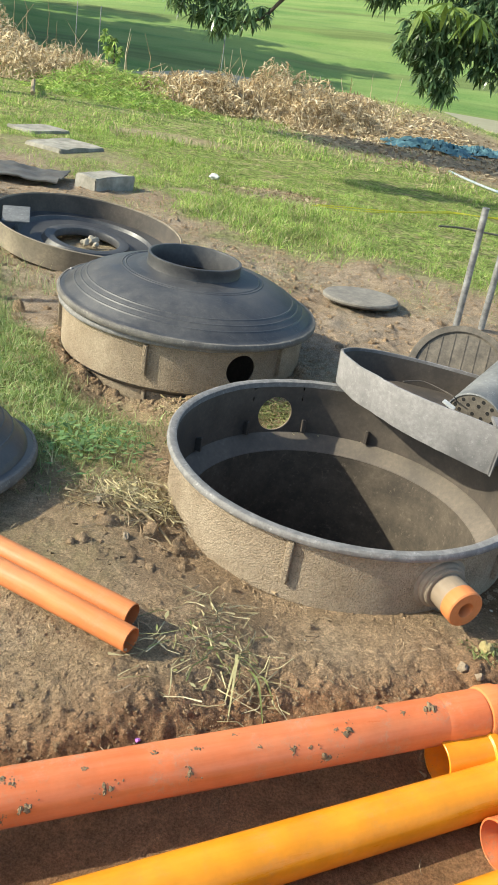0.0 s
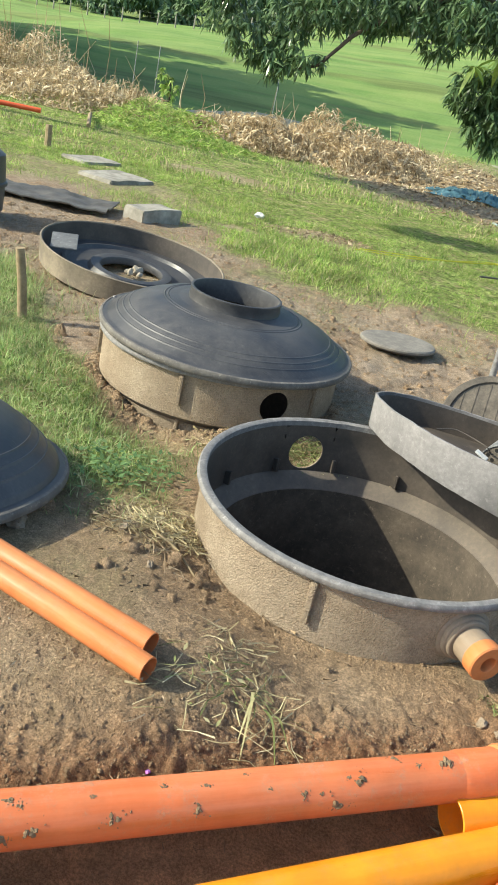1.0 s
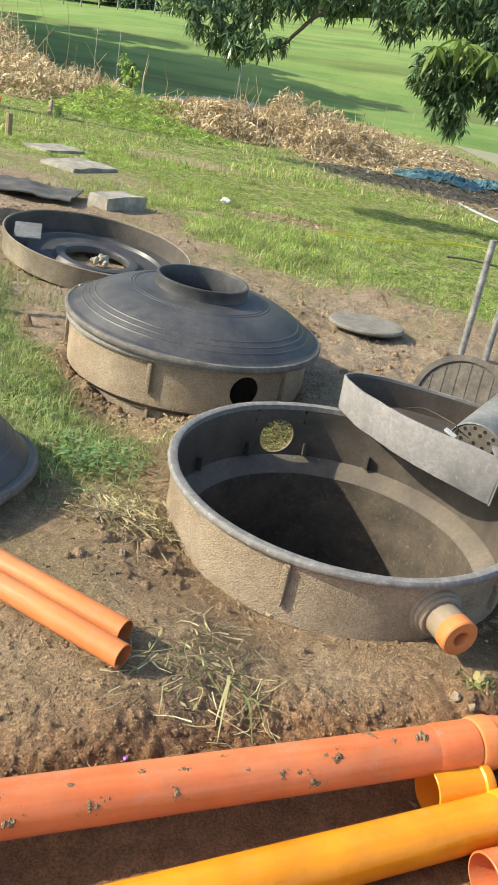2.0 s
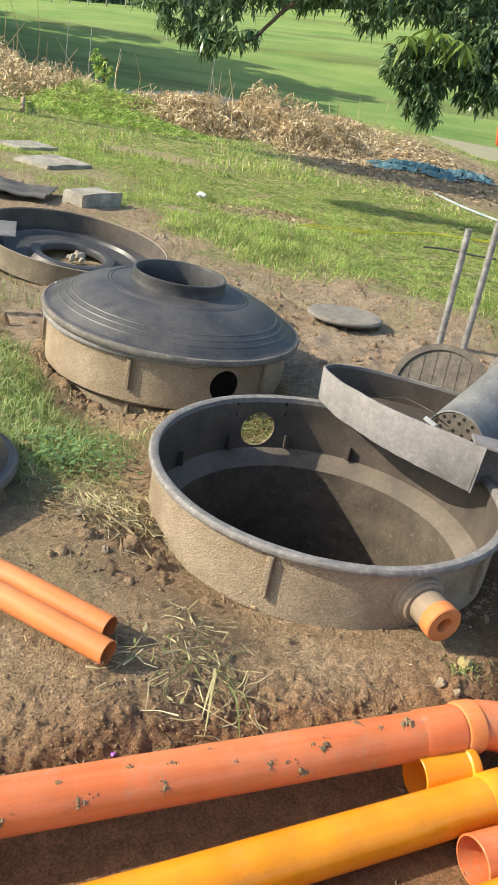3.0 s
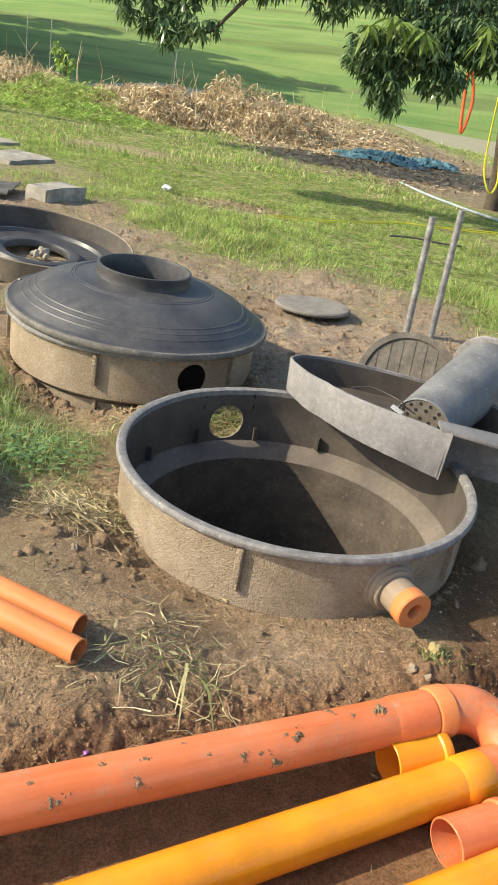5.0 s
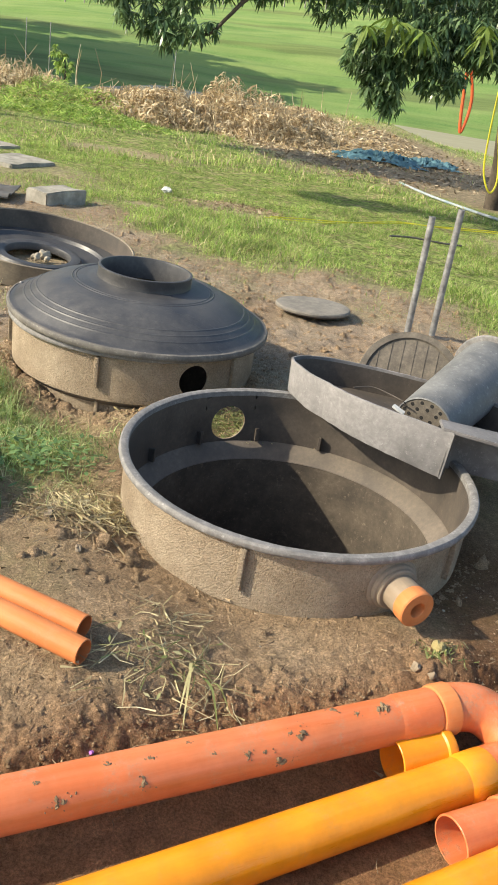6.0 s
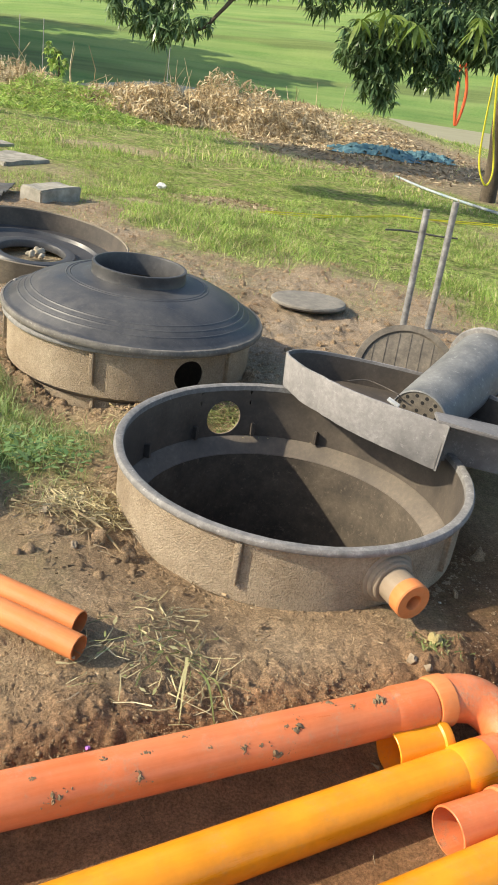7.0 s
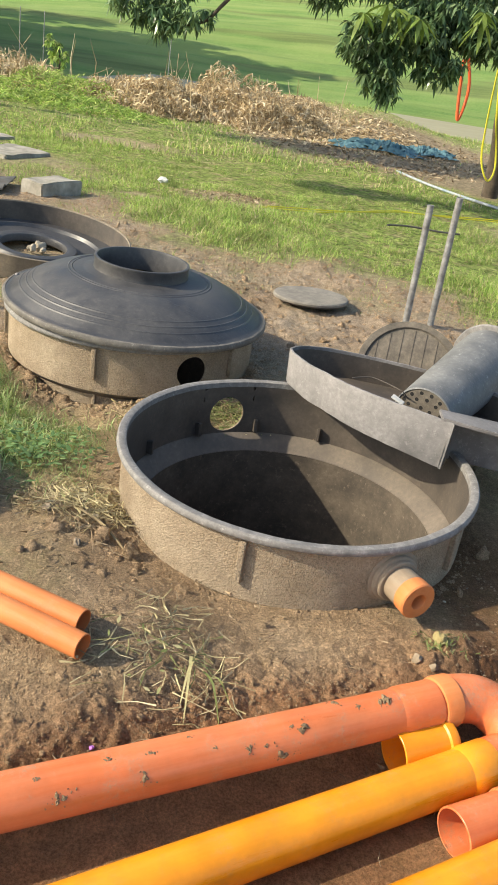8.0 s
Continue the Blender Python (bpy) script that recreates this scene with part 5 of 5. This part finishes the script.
for i, l in enumerate(limbs):
    pts = smooth_line(l, 5)
    part("trunk" if i == 0 else "limb", sweep(pts, 0.13 if i == 0 else 0.030, 12, taper=0.07 if i == 0 else 0.012), M_BARK, tree, m=tree.matrix_basis.inverted())


def whorls(lumps, g, per=9, length=0.115, width=0.029):
    """Tufts of long drooping leaves scattered through round lumps (x, y, z, rx, ry, rz, tufts)."""
    out = []
    for cx, cy, cz, rx, ry, rz, n in lumps:
        u = g.normal(0, 1, (n, 3))
        u /= np.linalg.norm(u, axis=1)[:, None]
        u *= (g.uniform(0.15, 1, n) ** 0.5)[:, None]
        c = np.array([cx, cy, cz]) + u * np.array([rx, ry, rz])
        for k in range(per):
            a = 2 * math.pi * k / per + g.uniform(-0.35, 0.35, n)
            pitch = g.uniform(-1.1, 0.25, n)
            l, w = length * g.uniform(0.65, 1.25, n), width * g.uniform(0.7, 1.25, n)
            d = np.stack([np.cos(a) * np.cos(pitch), np.sin(a) * np.cos(pitch), np.sin(pitch)], -1)
            s = np.stack([-np.sin(a), np.cos(a), g.uniform(-0.5, 0.5, n)], -1)
            q = np.zeros((n, 8, 3))
            for i, (f, kk) in enumerate(((0.06, 0.12), (0.35, 0.95), (0.7, 0.85), (1.0, 0.08))):
                p = c + d * (l * f)[:, None]
                p[:, 2] -= 0.45 * l * f * f
                for j, sg in enumerate((-0.5, 0.5)):
                    q[:, i * 2 + j] = p + s * (sg * kk * w)[:, None]
            out.append(q)
    return np.concatenate(out)


LUMPS = [
    # bough hanging over the meadow
    (-2.45, 10.1, 2.05, 0.34, 0.4, 0.26, 42), (-2.05, 10.0, 1.80, 0.34, 0.4, 0.22, 42), (-1.72, 10.0, 1.62, 0.26, 0.35, 0.17, 28),
    (-1.72, 10.2, 2.10, 0.40, 0.4, 0.30, 52), (-1.40, 10.0, 1.75, 0.26, 0.35, 0.20, 26), (-1.25, 10.1, 2.25, 0.35, 0.4, 0.28, 46),
    (-0.75, 10.2, 2.35, 0.42, 0.4, 0.28, 56), (-0.25, 10.3, 2.42, 0.42, 0.4, 0.30, 60), (0.30, 10.3, 2.45, 0.42, 0.5, 0.34, 66), (0.05, 10.2, 2.12, 0.25, 0.3, 0.14, 14),
    # hanging mass in front of the trunk
    (0.55, 10.0, 1.75, 0.28, 0.35, 0.26, 44), (0.78, 10.0, 1.45, 0.24, 0.3, 0.24, 40), (0.92, 10.0, 1.25, 0.14, 0.2, 0.12, 14), (0.95, 10.1, 1.85, 0.36, 0.4, 0.34, 64),
    (1.35, 10.2, 1.95, 0.40, 0.4, 0.36, 74), (1.45, 10.1, 1.58, 0.30, 0.35, 0.20, 36), (1.80, 10.3, 2.08, 0.40, 0.4, 0.30, 70), (1.95, 10.2, 1.88, 0.30, 0.3, 0.18, 30), (2.3, 10.4, 2.25, 0.4, 0.4, 0.36, 60),
    (0.9, 10.4, 2.5, 0.5, 0.5, 0.4, 80), (1.6, 10.7, 2.6, 0.6, 0.6, 0.45, 90), (2.4, 11.0, 2.7, 0.7, 0.7, 0.5, 90), (-1.0, 10.4, 2.85, 0.6, 0.5, 0.3, 60), (0.1, 10.6, 3.0, 0.8, 0.6, 0.4, 80), (2.9, 12.2, 3.6, 1.4, 1.4, 0.9, 180), (3.0, 11.0, 2.2, 0.5, 0.5, 0.5, 70),
]
q = whorls([(*l[:6], int(l[6] * (1.9 if l[0] > 0.4 else 1.4))) for l in LUMPS], g)
crown = quads_object("crown", q, M_LEAF)
crown.parent, crown.matrix_basis = tree, tree.matrix_basis.inverted()
q = whorls([(0.78, 9.6, 2.05, 0.10, 0.1, 0.08, 2), (1.05, 9.55, 2.0, 0.12, 0.1, 0.08, 2), (1.75, 9.6, 2.1, 0.12, 0.1, 0.08, 2), (0.45, 9.7, 2.0, 0.06, 0.1, 0.06, 1)], g, 11, 0.23, 0.05)
young = quads_object("young_leaves", q, M_NEWLEAF)
young.parent, young.matrix_basis = tree, tree.matrix_basis.inverted()
young["label"] = "bright young leaf tufts"
# slings hung from the tree
pts = smooth_line([(2.02, 12.0, 1.92), (2.03, 11.98, 1.70), (2.06, 11.97, 1.38), (2.10, 11.96, 1.08), (2.13, 11.96, 1.02), (2.17, 11.97, 1.22), (2.17, 11.98, 1.46), (2.10, 12.0, 1.72), (2.03, 12.0, 1.90)], 6)
tagged(part("orange_sling", sweep(pts, 0.022, 8), M_RED), "orange-red strap hanging in a narrow loop from the tree", "strap")
pts = smooth_line([(2.50, 12.0, 1.75), (2.53, 11.98, 1.0), (2.58, 11.95, 0.55), (2.72, 11.9, 0.30), (2.80, 12.0, 0.5), (2.66, 12.05, 1.1), (2.56, 12.1, 1.7)], 8)
tagged(part("hanging_rope", sweep(pts, 0.014, 6), M_ROPE), "yellow rope hanging in a loop from the tree", "rope")


# ---- far side: fence, bushes and added shading trees ----
g = np.random.default_rng(17)
fence = thing("field_fence", pose(0, 0, 0), "thin post fence along the top of the meadow", "fence")
posts = []
for x in np.arange(-85, 40, 3.4):
    y = 148 - 0.10 * x
    z = float(land(np.array(x), np.array(y)))
    posts.append((x, y, z))
    part("fence_post", sweep([(x, y, z - 0.3), (x + g.normal(0, 0.05), y, z + 2.3)], 0.13, 6), M_CONCRETE, fence)
for h in (0.7, 1.4, 2.1):
    part("fence_wire", sweep([(x, y, z + h) for x, y, z in posts], 0.008, 4), M_STEEL, fence)
for x, y, h in ((-9.0, 27.0, 2.3), (-8.25, 27.0, 2.3), (-4.4, 27.5, 2.1)):
    z = float(land(np.array(x), np.array(y)))
    tagged(part("thin_stake", sweep([(0, 0, -0.2), (0.01, 0, h * 0.8)], 0.013, 6), M_STEEL, m=pose(x, y, z)), "thin grey stake standing behind the brush", "stake", "stakes at the bank")


def clump(name, x, y, w, h, n, label, leaf=0.5, trunk=True, mat=None):
    z = float(land(np.array(x), np.array(y)))
    t = thing(name, pose(x, y, z), label, "bush" if not trunk else "tree")
    lum = [(g.normal(0, w * 0.28), g.normal(0, w * 0.28), h * (0.35 + 0.5 * g.uniform()) if trunk else h * g.uniform(0.2, 0.7), w * 0.32, w * 0.32, h * 0.22, n // 6) for _ in range(6)]
    if trunk:
        part("trunk", sweep([(0, 0, -0.3), (0.1, 0, h * 0.35), (0, 0.1, h * 0.7)], h * 0.03, 8, taper=h * 0.012), M_BARK, t)
    c = quads_object("crown", whorls(lum, g, 7, leaf, leaf * 0.45), mat or M_FARLEAF)
    c.parent = t
    return t


for x in np.arange(-92, 60, 7.5):
    xx, yy = x + g.normal(0, 2), 158 - 0.1 * x + g.uniform(-3, 12)
    clump("far_bush", xx, yy, g.uniform(6, 10), g.uniform(4, 7), 180, "distant green bush beyond the fence", 1.1, False)
    clump("far_bush", xx + 3, yy + 24, g.uniform(9, 12), g.uniform(9, 13), 190, "tall distant bush behind the others", 1.6, False)
# unseen tall trees added to the west, to shade the meadow's near edge
for x, y, w, h in ((-34, 30, 11, 18), (-32, 40, 11, 18), (-39, 48, 12, 20), (-42, 36, 12, 21), (-54, 56, 14, 27), (-46, 60, 14, 27), (-39, 62, 12, 27), (-36, 58, 10, 24), (-49, 49, 14, 27), (-40, 51, 14, 26), (-59, 65, 14, 28), (-67, 70, 14, 28)):
    clump("unseen_shade_tree", x, y, w, h, 1300, "unseen tree added to shade the meadow's near edge", 1.0)
clump("sapling", -7.7, 26.6, 0.6, 1.45, 36, "small light green sapling behind the brush", 0.15, True, M_GRASS)

# unseen spreading tree, added beside the grass to shade the bare earth
side = thing("unseen_side_tree", pose(-8.6, 14.2, 0), "unseen spreading tree added to shade the bare earth", "tree")
part("trunk", sweep([(0, 0, -0.3), (0.1, 0, 2.6), (0.5, 0.1, 4.6), (1.0, 0.3, 6.0)], 0.20, 10, taper=0.10), M_BARK, side)
part("limb", sweep(smooth_line([(0.5, 0.1, 4.6), (2.4, 0.3, 5.6), (4.4, 0.6, 6.0), (5.4, 0.2, 6.1)], 5), 0.09, 8, taper=0.03), M_BARK, side)
top = quads_object("crown", whorls([(0.3, 0.0, 6.1, 1.7, 1.3, 0.7, 300), (2.5, 0.5, 6.1, 1.6, 1.9, 0.6, 330), (4.5, 0.6, 6.1, 1.4, 2.1, 0.5, 330), (6.0, -0.5, 6.1, 1.3, 2.0, 0.5, 300)], g, 9, 0.22, 0.07), M_LEAF)
top.parent = side
